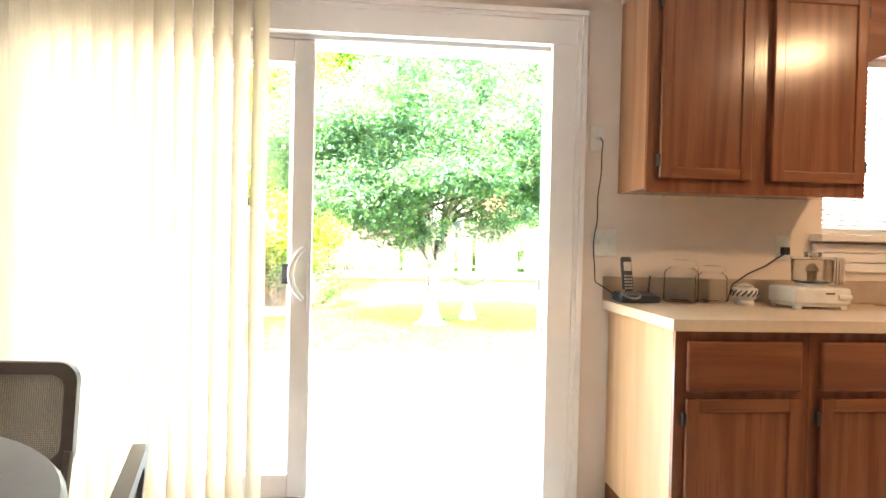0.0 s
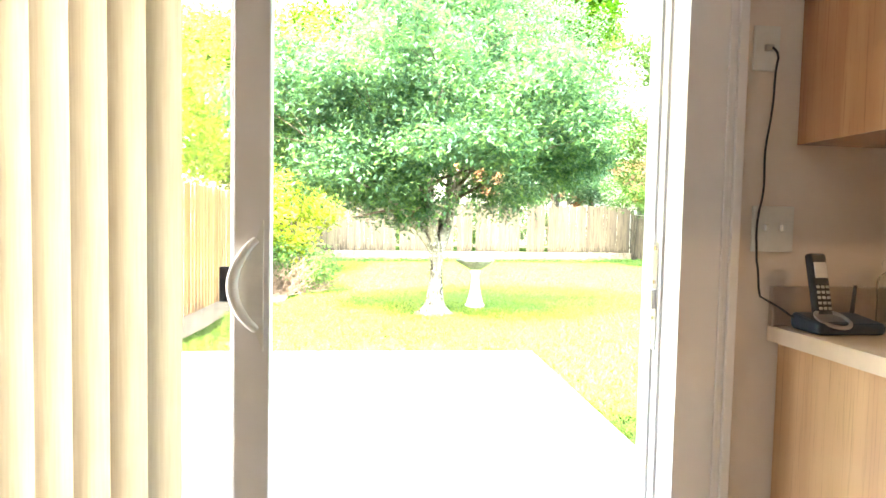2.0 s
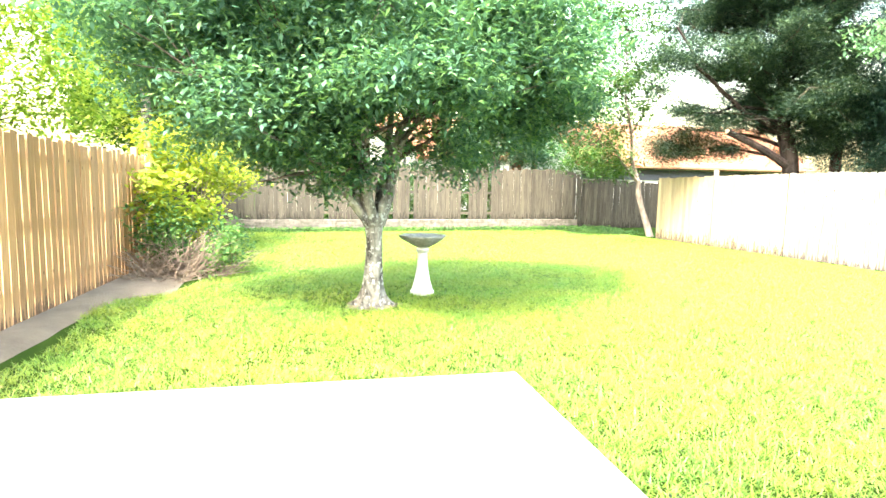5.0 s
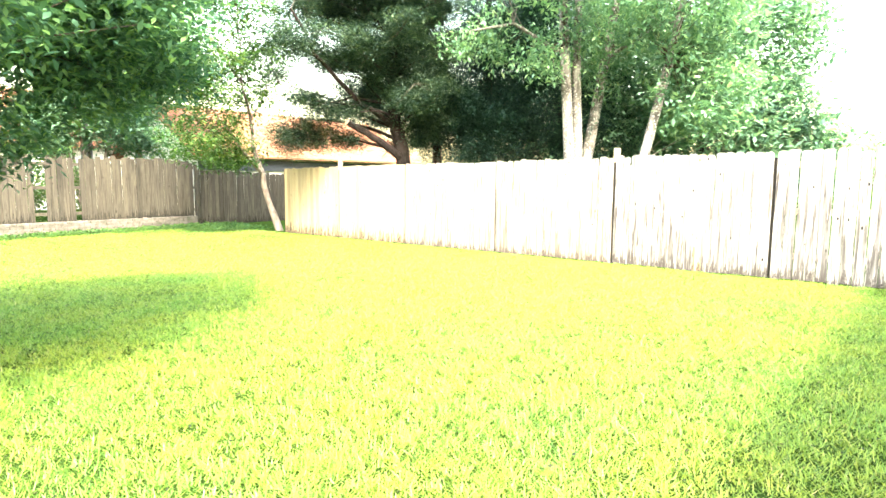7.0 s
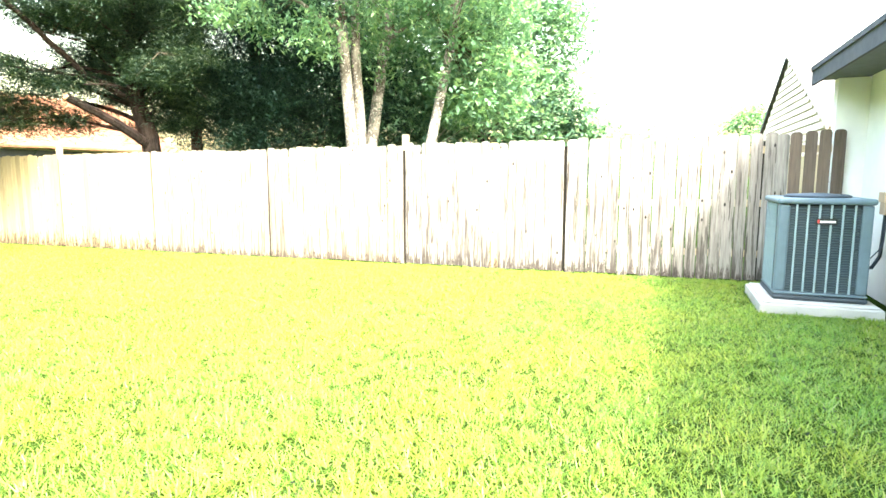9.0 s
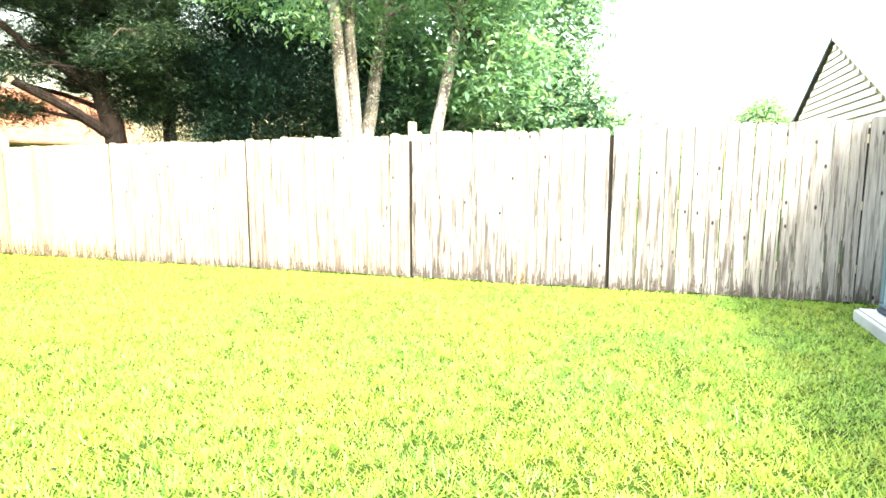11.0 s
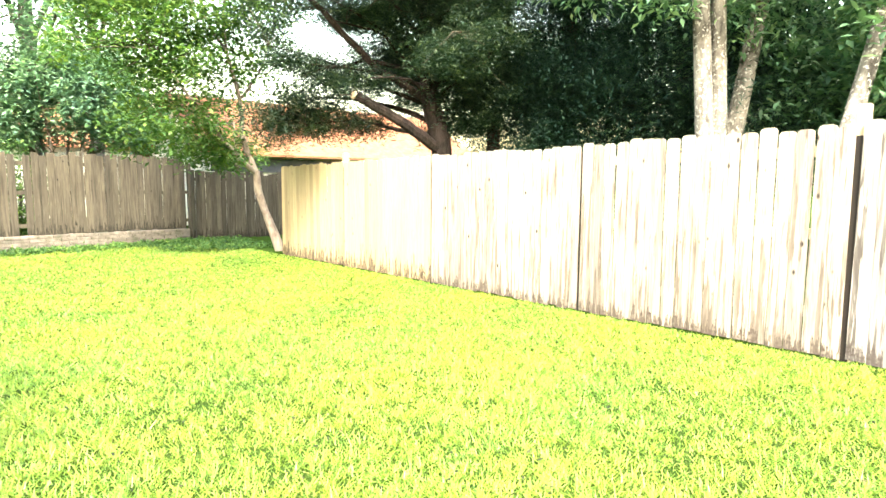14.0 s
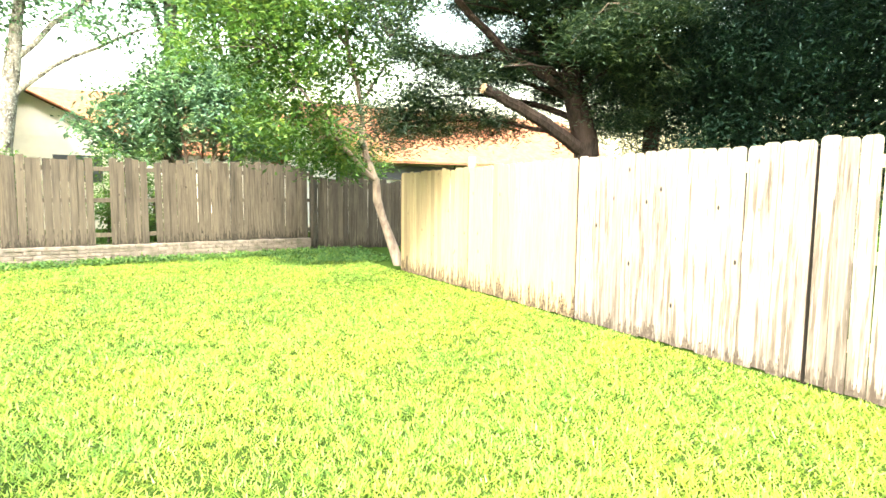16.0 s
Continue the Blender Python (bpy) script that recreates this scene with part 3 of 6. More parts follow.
window = thing("window_1", (0, 0, 0), "white framed window with a lowered slat blind above the sink", "window", kind="structure")
a, b, c, d = WINDOW
for u, v in ((a + 0.002, a + 0.045), (b - 0.045, b - 0.002)):
    part("window_frame", box(u, v, 2.66, 2.72, c + 0.002, d - 0.002, 0.004), VINYL, window)
for u, v in ((c + 0.002, c + 0.045), (d - 0.045, d - 0.002), (1.78, 1.82)):
    part("window_rail", box(a + 0.046, b - 0.046, 2.66, 2.72, u, v, 0.004), VINYL, window)
for u, v in ((c + 0.04, 1.785), (1.815, d - 0.04)):
    pane = part("pane", box(a + 0.04, b - 0.04, 2.687, 2.693, u, v), GLASS, window)
    pane.visible_shadow = False
part("window_sill", box(a - 0.06, b + 0.06, 2.455, 2.655, c - 0.035, c - 0.003, 0.006), TRIM, window)
for k in range(3):
    part("apron", box(a - 0.05, b + 0.05, WALL_IN - 0.03 + 0.006 * k, WALL_IN - 0.002, c - 0.085 - 0.045 * k, c - 0.042 - 0.045 * k, 0.006), TRIM, window)
blind = thing("window_blind", (0, 0, 0), "white horizontal slat blind lowered in the kitchen window", "blind")
for k in range(32):
    z = d - 0.06 - 0.0245 * k
    bm = box(a + 0.01, b - 0.01, -0.0115, 0.0115, -0.0009, 0.0009)
    bmesh.ops.transform(bm, matrix=pose(0, 2.60, z, -38), verts=bm.verts)
    part("slat", bm, SLAT, blind)
part("head_rail", box(a + 0.005, b - 0.005, 2.575, 2.62, d - 0.04, d - 0.003, 0.003), WHITE_PLASTIC, blind)
part("bottom_rail", box(a + 0.01, b - 0.01, 2.59, 2.612, c + 0.004, c + 0.022, 0.003), WHITE_PLASTIC, blind)

# ---- fences ----
def picket_mesh(name, h, w, t, ear, material, lean=0.0):
    """A board with clipped or round upper corners; origin at its foot."""
    bm = bmesh.new()
    prof = [(-w / 2, 0), (w / 2, 0), (w / 2, h - ear), (w / 2 - ear * 0.35, h - ear * 0.35), (w / 2 - ear, h), (-w / 2 + ear, h), (-w / 2 + ear * 0.35, h - ear * 0.35), (-w / 2, h - ear)]
    f = [bm.verts.new((x + lean * z, 0, z)) for x, z in prof]
    g = [bm.verts.new((x + lean * z, t, z)) for x, z in prof]
    n = len(prof)
    bm.faces.new(f)
    bm.faces.new(g[::-1])
    for i in range(n):
        bm.faces.new((f[i], g[i], g[(i + 1) % n], f[(i + 1) % n]))
    return finish(bm, name, material)


def run_of_boards(parent, start, end, pitch, height, meshes, rng, gaps=(), drop=0.03, face=0.0, jitter=0.02):
    """Boards along a line from start to end (x, y); each one is an object on a shared mesh."""
    sx, sy = start
    length = math.hypot(end[0] - sx, end[1] - sy)
    ux, uy = (end[0] - sx) / length, (end[1] - sy) / length
    turn = math.degrees(math.atan2(uy, ux))
    for i in range(int(length / pitch)):
        d = (i + 0.5) * pitch
        if any(a < d < b for a, b in gaps):
            continue
        x, y = sx + ux * d, sy + uy * d
        ob = new("picket", rng.choice(meshes))
        ob.parent = parent
        ob.matrix_local = pose(x - uy * face * rng.random(), y + ux * face * rng.random(), height(d) + rng.uniform(-jitter, jitter) - drop, rng.uniform(-0.4, 0.4), rng.uniform(-0.3, 0.3), turn + rng.uniform(-0.8, 0.8))


rng = random.Random(4)
# side fence of weathered pine, boards towards the lawn
pine = thing("fence", (0, 0, 0), "tall weathered pine dog-ear picket fence, bleached by the sun", "fence")
FX = 10.3
PM = [picket_mesh("picket", 1.86 + dh, 0.1335 + dw, 0.017, 0.030, PINE, ln) for dh, dw, ln in ((0, 0, 0), (0.012, 0.003, 0.002), (-0.012, -0.004, -0.003), (0.004, 0.002, 0.004), (-0.02, 0, 0.001))]

PN = [picket_mesh("picket", 1.86 + dh, 0.1355, 0.017, 0.030, PINE_NEW, ln) for dh, ln in ((0, 0), (0.008, 0.001), (-0.01, -0.002))]

PB = [picket_mesh("picket", 1.88 + dh, 0.125, 0.017, 0.035, PINE_BROWN, ln) for dh, ln in ((0, 0), (0.01, 0.003), (-0.012, -0.004))]

PO = [picket_mesh("picket", 1.86 + dh, 0.134 + dw, 0.017, 0.030, PINE_OLD, ln) for dh, dw, ln in ((0, 0, 0), (0.012, 0.002, 0.002), (-0.012, -0.003, -0.003), (0.004, 0.001, 0.004))]


def pine_foot(y):
    return float(ground_z(FX, y)) + 0.03


PANELS = (19.10, 16.55, 14.06, 11.42, 8.84, 6.35, 3.90, 3.62, 3.0)
for a, b in zip(PANELS, PANELS[1:]):
    count = round((a - b - 0.012) / 0.1395)
    step = 0.02 if b < 3.1 else 0.0
    run_of_boards(pine, (FX, a - (0.018 if a > 5 else 0.003)), (FX, b + (0.018 if b > 5 else 0.003) + step), (a - b - (0.018 if a > 5 else 0.003) - (0.018 if b > 5 else 0.003) - step) / count - 1e-5, lambda d: pine_foot(a - d), PN if b > 14 else (PB if b < 3.1 else (PO if b < 8.8 else PM)), rng, face=0.003, jitter=0.012)
for y in PANELS[:-2]:
    tall = 2.04 if abs(y - 8.84) < 0.1 else (2.05 if abs(y - 16.55) < 0.1 else 1.80)
    z = float(ground_z(FX, y)) - 0.03
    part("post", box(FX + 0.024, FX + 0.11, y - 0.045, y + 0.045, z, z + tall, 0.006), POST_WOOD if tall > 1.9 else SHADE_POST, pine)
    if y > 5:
        # strip behind the panel joint, coloured as the shadow in the gap
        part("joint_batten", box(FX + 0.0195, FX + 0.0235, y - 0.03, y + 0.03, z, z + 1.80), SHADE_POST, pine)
for a, b in ((19.1, 14.06), (14.058, 8.84), (8.838, 3.17)):
    for h in (0.30, 0.95, 1.62):
        za, zb = float(ground_z(FX, a)) + h, float(ground_z(FX, b)) + h
        bm = roof_prism([(0, 0), (0.038, 0), (0.038, 0.089), (0, 0.089)], 0, math.hypot(a - b, za - zb))
        bmesh.ops.transform(bm, matrix=Matrix.Translation((FX + 0.022, a, za)) @ Matrix.Rotation(-math.pi / 2, 4, "Z") @ Matrix.Rotation(-math.atan2(zb - za, a - b), 4, "Y") @ Matrix.Rotation(0, 4, "X"), verts=bm.verts)
        part("rail", bm, POST_WOOD, pine)

for ob in pine.children:
    if ob.name.startswith("picket") and abs(ob.location.y - 7.38) < 0.07:
        ob.data = PN[0]

# side fence of reddish cedar beside the patio
cedar = thing("fence", (0, 0, 0), "reddish cedar board fence beside the patio", "fence")
CM = [picket_mesh("picket", 1.86 + dh, 0.125, 0.02, 0.008, CEDAR, ln) for dh, ln in ((0, 0), (0.01, 0.002), (-0.015, -0.002))]
run_of_boards(cedar, (-2.75, 2.86), (-2.75, 13.6), 0.148, lambda d: float(ground_z(0, 2.86 + d)) + 0.01, CM, rng, jitter=0.012)
for h in (0.3, 0.95, 1.6):
    part("rail", box(-2.81, -2.772, 2.9, 13.6, h - 0.09, h, 0.004), CEDAR, cedar)
for i in range(5):
    part("post", box(-2.90, -2.812, 2.95 + 2.6 * i, 3.04 + 2.6 * i, -0.2, 1.86, 0.005), CEDAR, cedar)
bm = box(-2.77, -2.68, 13.62, 13.72, -0.14, 1.98, 0.006)
part("corner_post", bm, POST_WOOD, cedar)

# older grey fence further along that side
grey_side = thing("fence", (0, 0, 0), "old grey board fence behind the vines", "fence")
GM = [picket_mesh("picket", 1.72 + dh, 0.135, 0.018, 0.006, GREY_WOOD, ln) for dh, ln in ((0, 0), (0.05, 0.004), (-0.06, -0.004), (0.02, 0.008))]
run_of_boards(grey_side, (-2.78, 13.8), (-2.78, 21.9), 0.145, lambda d: float(ground_z(0, 13.8 + d)) + 0.02, GM, rng, jitter=0.03)
for h in (0.3, 1.4):
    part("rail", box(-2.83, -2.795, 13.8, 21.9, h - 0.09, h, 0.004), GREY_WOOD, grey_side)

# back fence on its low block wall
BACK_A, BACK_B = (-2.75, 22.0), (9.72, 23.35)
back = thing("fence", (0, 0, 0), "old grey board back fence with missing boards above a low wall", "fence")
BM_ = [picket_mesh("picket", 1.84 + dh, 0.14, 0.018, 0.005, GREY_WOOD, ln) for dh, ln in ((0, 0), (0.04, 0.004), (-0.05, -0.004), (0.015, 0.006), (-0.02, 0.0))]
run_of_boards(back, (BACK_A[0], BACK_A[1] + 0.12), (BACK_B[0], BACK_B[1] + 0.12), 0.145, lambda d: 0.17 + 0.012 * math.sin(d * 1.3), BM_, rng, gaps=[(5.2, 5.4), (5.94, 6.09), (7.9, 8.06), (8.82, 8.97), (3.1, 3.25)], jitter=0.035, face=0.012)
ang = math.atan2(BACK_B[1] - BACK_A[1], BACK_B[0] - BACK_A[0])
LB = math.hypot(BACK_B[0] - BACK_A[0], BACK_B[1] - BACK_A[1])
for h in (0.42, 1.15, 1.80):
    bm = box(0, LB, 0.14, 0.178, h - 0.09, h, 0.004)
    bmesh.ops.transform(bm, matrix=pose(BACK_A[0], BACK_A[1], 0, 0, 0, math.degrees(ang)), verts=bm.verts)
    part("rail", bm, GREY_WOOD, back)
for i in range(6):
    bm = box(i * 2.44 - 0.045, i * 2.44 + 0.045, 0.18, 0.27, 0, 1.9, 0.005)
    bmesh.ops.transform(bm, matrix=pose(BACK_A[0], BACK_A[1], 0, 0, 0, math.degrees(ang)), verts=bm.verts)
    part("post", bm, GREY_WOOD, back)
corner = thing("fence", (0, 0, 0), "old grey board fence standing in the shaded corner", "fence")
run_of_boards(corner, (9.80, 23.62), (13.6, 24.05), 0.145, lambda d: -0.14 - 0.01 * d, BM_, rng, jitter=0.02, face=0.01)
for h in (0.2, 0.9, 1.5):
    bm = box(0, 3.8, 0.02, 0.058, h - 0.09, h, 0.004)
    bmesh.ops.transform(bm, matrix=pose(9.8, 23.62, 0, 0, 0, 6.5), verts=bm.verts)
    part("rail", bm, GREY_WOOD, corner)
part("post", box(9.72, 9.81, 23.5, 23.6, -0.25, 1.86, 0.005), GREY_WOOD, corner)

# low wall of old blocks
wall_low = thing("wall_low", (0, 0, 0), "low mossy block retaining wall under the back fence", "low wall", kind="structure")
core = box(0.02, LB - 0.02, 0.03, 0.40, -0.5, 0.155)
bmesh.ops.transform(core, matrix=pose(BACK_A[0], BACK_A[1], 0, 0, 0, math.degrees(ang)), verts=core.verts)
part("core", core, BLOCK, wall_low)
BRICK_ME = [finish(box(-0.145 + e, 0.145 - e, 0, 0.20, 0, 0.068, 0.006, None, 1), "brick", BLOCK) for e in (0.0, 0.004)]
for row in range(6):
    for i in range(int(LB / 0.3)):
        ob = new("brick", BRICK_ME[(i + row) % 2])
        ob.parent = wall_low
        s = 0.15 + i * 0.3 + (0.15 if row % 2 else 0)
        ob.matrix_local = pose(BACK_A[0], BACK_A[1], 0, 0, 0, math.degrees(ang)) @ pose(s, rng.uniform(-0.008, 0.012), -0.29 + row * 0.076 + rng.uniform(-0.004, 0.004), 0, 0, rng.uniform(-1.5, 1.5))


# ---- trees ----
def leaves_mesh(name, centres, per, spread, size, material, seed, droop=0.2, slim=0.45):
    """Many small folded leaves in tufts round the given centres."""
    g = np.random.default_rng(seed)
    centres = np.asarray(centres, float)
    n = len(centres) * per
    pos = np.repeat(centres, per, 0) + g.normal(0, 1, (n, 3)) * np.asarray(spread)
    yaw = g.uniform(0, 2 * np.pi, n)
    pit = g.normal(-droop, 0.42, n)
    roll = g.uniform(-0.6, 0.6, n)
    s = size * g.uniform(0.6, 1.35, n)
    ax = np.stack([np.cos(yaw) * np.cos(pit), np.sin(yaw) * np.cos(pit), np.sin(pit)], 1)
    side = np.stack([-np.sin(yaw), np.cos(yaw), np.zeros(n)], 1)
    up = np.cross(ax, side)
    side = side * np.cos(roll)[:, None] + up * np.sin(roll)[:, None]
    up = np.cross(ax, side)
    L, W = s[:, None] * ax, (s * slim)[:, None] * side
    mid = pos + L * 0.45
    v = np.stack([pos, mid + W * 0.5 + up * s[:, None] * 0.08, pos + L, mid - W * 0.5 + up * s[:, None] * 0.08], 1).reshape(-1, 3)
    f = np.arange(n * 4).reshape(n, 4)
    return np_mesh(name, v, f, material)


def crown_points(blobs, seed, shell=0.55, gap=-0.22):
    """Tuft centres inside uneven blobs (cx, cy, cz, rx, ry, rz, count), mostly near the outside, with gaps."""
    g = np.random.default_rng(seed)
    out = []
    for cx, cy, cz, rx, ry, rz, n in blobs:
        k = 0
        while k < n:
            d = g.normal(0, 1, 3)
            d /= np.linalg.norm(d)
            r = shell + (1.08 - shell) * g.random() ** 0.7
            lump = 1.0 + 0.28 * noise.noise((d[0] * 2.1 + cx, d[1] * 2.1 + cy, d[2] * 2.1 + cz + seed))
            p = np.array((cx + d[0] * rx * r * lump, cy + d[1] * ry * r * lump, cz + d[2] * rz * r * lump))
            if noise.noise((p[0] * 1.3, p[1] * 1.3, p[2] * 1.3 + seed)) < gap:
                k += 0.34
                continue
            out.append(p)
            k += 1
    return np.array(out)


def limb_path(a, b, rng, bend=0.16, n=7):
    a, b = Vector(a), Vector(b)
    off = Vector((rng.uniform(-1, 1), rng.uniform(-1, 1), rng.uniform(-0.2, 0.8))) * (b - a).length * bend
    pts = []
    for i in range(n):
        u = i / (n - 1)
        wob = Vector((rng.uniform(-1, 1), rng.uniform(-1, 1), rng.uniform(-1, 1))) * (b - a).length * 0.018 * (0 < i < n - 1)
        pts.append(a.lerp(b, u) + off * 4 * u * (1 - u) * 0.5 + wob)
    return pts


def twigs(points, root_of, rng, count, r=0.008):
    """Thin twigs from the limbs out to a share of the tufts, in one mesh."""
    bm = bmesh.new()
    for p in rng.sample(list(map(tuple, points)), min(count, len(points))):
        a = root_of(Vector(p))
        tube(limb_path(a, p, rng, 0.12, 4), [r * 1.6, r * 1.2, r * 0.8, r * 0.4], 4, bm)
    return bm


def tree(at, label, trunks, limbs, blobs, leaf, barkm, seed, size=0.09, per=24, spread=(0.16, 0.16, 0.10), twig_count=60, shell=0.55, droop=0.2, slim=0.45, category="tree", name="tree", gap=-0.22):
    """trunks, limbs: (points, radii) relative to the foot; blobs relative too."""
    root = thing(name, at, label, category)
    r = random.Random(seed)
    joints = []
    for pts, rad in trunks:
        bm = tube(pts, rad, 12)
        for v in bm.verts:
            v.co += Vector((noise.noise(v.co * 5), noise.noise(v.co * 5 + Vector((9, 0, 0))), 0)) * min(rad) * 0.35
        part("trunk", bm, barkm, root, smooth=True)
    for pts, rad in limbs:
        path = []
        for a, b in zip(pts, pts[1:]):
            path += limb_path(a, b, r, 0.10, 5)[(1 if path else 0):]
        n = len(path)
        part("limb", tube(path, [rad[0] + (rad[1] - rad[0]) * i / (n - 1) for i in range(n)], 8), barkm, root, smooth=True)
        joints += path[1:]
    if not joints:
        joints = [Vector(p) for pts, _ in trunks for p in pts[1:]]
    pts = crown_points(blobs, seed, shell, gap)
    tagged(part("twig_spray", twigs(pts, lambda p: min(joints, key=lambda j: (j - p).length), r, twig_count), BARK_TWIG, root), kind="stuff")
    ob = tagged(new("crown", leaves_mesh("crown", pts, per, spread, size, leaf, seed, droop, slim)), kind="stuff")
    ob.parent = root
    return root


# the lawn tree: short flared trunk, forking low, dense round crown
TX, TY = 0.66, 9.8
TZ = float(ground_z(TX, TY))
lawn_tree = thing("tree", (TX, TY, TZ), "round leafy lawn tree with a mottled flared trunk", "tree")
bm = bmesh.new()
prof = [(0.27, -0.06), (0.20, 0.02), (0.145, 0.10), (0.118, 0.22), (0.103, 0.45), (0.096, 0.75), (0.104, 0.95), (0.125, 1.06)]
lathe(prof, 26, bm, lambda a, z: 1 + (0.30 * max(0.0, 0.35 - z) / 0.35) * math.cos(a * 6 + 0.5) + 0.05 * math.cos(3 * a + z * 5))
for v in bm.verts:
    v.co.x += 0.035 * math.sin(v.co.z * 2.3)
part("trunk", bm, BARK_MAIN, lawn_tree, "grey mottled trunk with flared roots", True)
r_ = random.Random(11)
fork = Vector((0.03, 0, 1.0))
joints = []
for i in range(9):
    a = i * 2 * math.pi / 9 + r_.uniform(-0.25, 0.25)
    out = r_.uniform(0.55, 1.6)
    tip = Vector((math.cos(a) * out * 1.2, math.sin(a) * out, r_.uniform(2.3, 3.9) - 0.35 * out))
    path = limb_path(fork + Vector((math.cos(a) * 0.07, math.sin(a) * 0.07, -0.05)), tip, r_, 0.14, 9)
    path = [p + Vector((-0.17 * out * math.cos(a), -0.17 * out * math.sin(a), 0.12)) * math.sin(math.pi * k / 8) for k, p in enumerate(path)]
    part("limb", tube(path, [0.062 - 0.0062 * k for k in range(9)], 8), BARK_MAIN, lawn_tree, smooth=True)
    joints += path[2:]
    for m in range(3):
        st = path[3 + m]
        b2 = a + r_.uniform(-1.1, 1.1)
        tip2 = st + Vector((math.cos(b2) * r_.uniform(0.5, 1.3), math.sin(b2) * r_.uniform(0.5, 1.2), r_.uniform(-0.25, 0.8)))
        p2 = limb_path(st, tip2, r_, 0.15, 6)
        part("branch", tube(p2, [0.026 - 0.004 * k for k in range(6)], 6), BARK_TWIG, lawn_tree)
        joints += p2[1:]
crown = crown_points([(0.0, 0, 3.15, 2.1, 1.95, 1.45, 540), (0.0, 0.1, 4.55, 1.15, 1.15, 0.85, 150), (1.55, 0.2, 3.05, 1.4, 1.4, 0.85, 190), (-1.25, 0.0, 2.65, 1.3, 1.35, 0.9, 190), (-1.85, -0.2, 3.1, 1.0, 1.2, 0.8, 100),
                      (0.3, -1.5, 2.35, 0.8, 0.55, 0.26, 46), (-0.9, -0.9, 2.15, 0.9, 0.8, 0.32, 60), (-0.6, -0.1, 1.62, 0.55, 0.6, 0.35, 36), (0.95, 0.4, 1.75, 0.65, 0.6, 0.28, 16), (2.1, 0.3, 2.35, 0.7, 0.7, 0.3, 30)], 5, 0.4, -0.16)
part("twig_spray", twigs(crown, lambda p: min(joints, key=lambda j: (j - p).length), r_, 260, 0.006), BARK_TWIG, lawn_tree)
bpy.data.objects[lawn_tree.children[-1].name]["kind"] = "stuff"
ob = new("crown", leaves_mesh("crown", crown, 140, (0.175, 0.175, 0.09), 0.080, LEAF_MAIN, 3, 0.3, 0.42))
ob.parent = lawn_tree

bm = bmesh.new()
rim = []
hub = bm.verts.new((TX, TY, TZ + 0.03))
for i in range(28):
    a = 2 * math.pi * i / 28
    rr = 0.29 + 0.14 * noise.noise((math.cos(a) * 1.7, math.sin(a) * 1.7, 5))
    rim.append(bm.verts.new((TX + rr * math.cos(a) * 1.25, TY + rr * math.sin(a), TZ - 0.012)))
for i in range(28):
    bm.faces.new((hub, rim[i], rim[(i + 1) % 28]))
tagged(part("ground_ring", bm, SOIL, smooth=True), "bare brown soil round the foot of the lawn tree", "soil", kind="structure")

# slender crooked tree by the fence corner
gz = float(ground_z(0, 19.3))
tree((10.62, 19.9, gz), "slender crooked tree with pale bark in the fence corner",
     [([(0.02, 0, -0.1), (-0.12, 0.02, 0.35), (-0.32, 0.05, 0.9), (-0.47, 0.05, 1.35), (-0.5, 0.05, 1.78)], [0.115, 0.095, 0.085, 0.08, 0.08])],
     [([(-0.5, 0.05, 1.72), (-0.78, 0.1, 2.6), (-0.78, 0.15, 3.3), (-1.03, 0.15, 4.3), (-1.1, 0.15, 6.4)], (0.075, 0.02)),
      ([(-0.5, 0.05, 1.72), (-1.3, -0.15, 2.4), (-1.9, -0.15, 3.2), (-2.5, -0.25, 4.0)], (0.055, 0.014)),
      ([(-0.78, 0.15, 3.3), (-0.1, 0.45, 4.2), (0.2, 0.55, 5.0)], (0.035, 0.012)),
      ([(-1.03, 0.15, 4.3), (-2.0, 0.0, 5.4), (-2.8, -0.2, 6.4)], (0.035, 0.012))],
     [(-2.2, 0.05, 2.75, 1.3, 1.0, 0.7, 80), (-1.3, 0.15, 4.2, 1.9, 1.4, 1.1, 170), (-2.9, 0.15, 4.5, 1.5, 1.2, 1.2, 150), (-1.2, 0.35, 2.2, 0.8, 0.6, 0.4, 34), (-0.6, 0.25, 5.6, 1.5, 1.2, 0.9, 110), (-1.6, 0.1, 7.2, 2.2, 1.8, 1.1, 260)],
     LEAF_SLIM, BARK_SLIM, 21, 0.125, 40, (0.17, 0.17, 0.12), 120, 0.3)

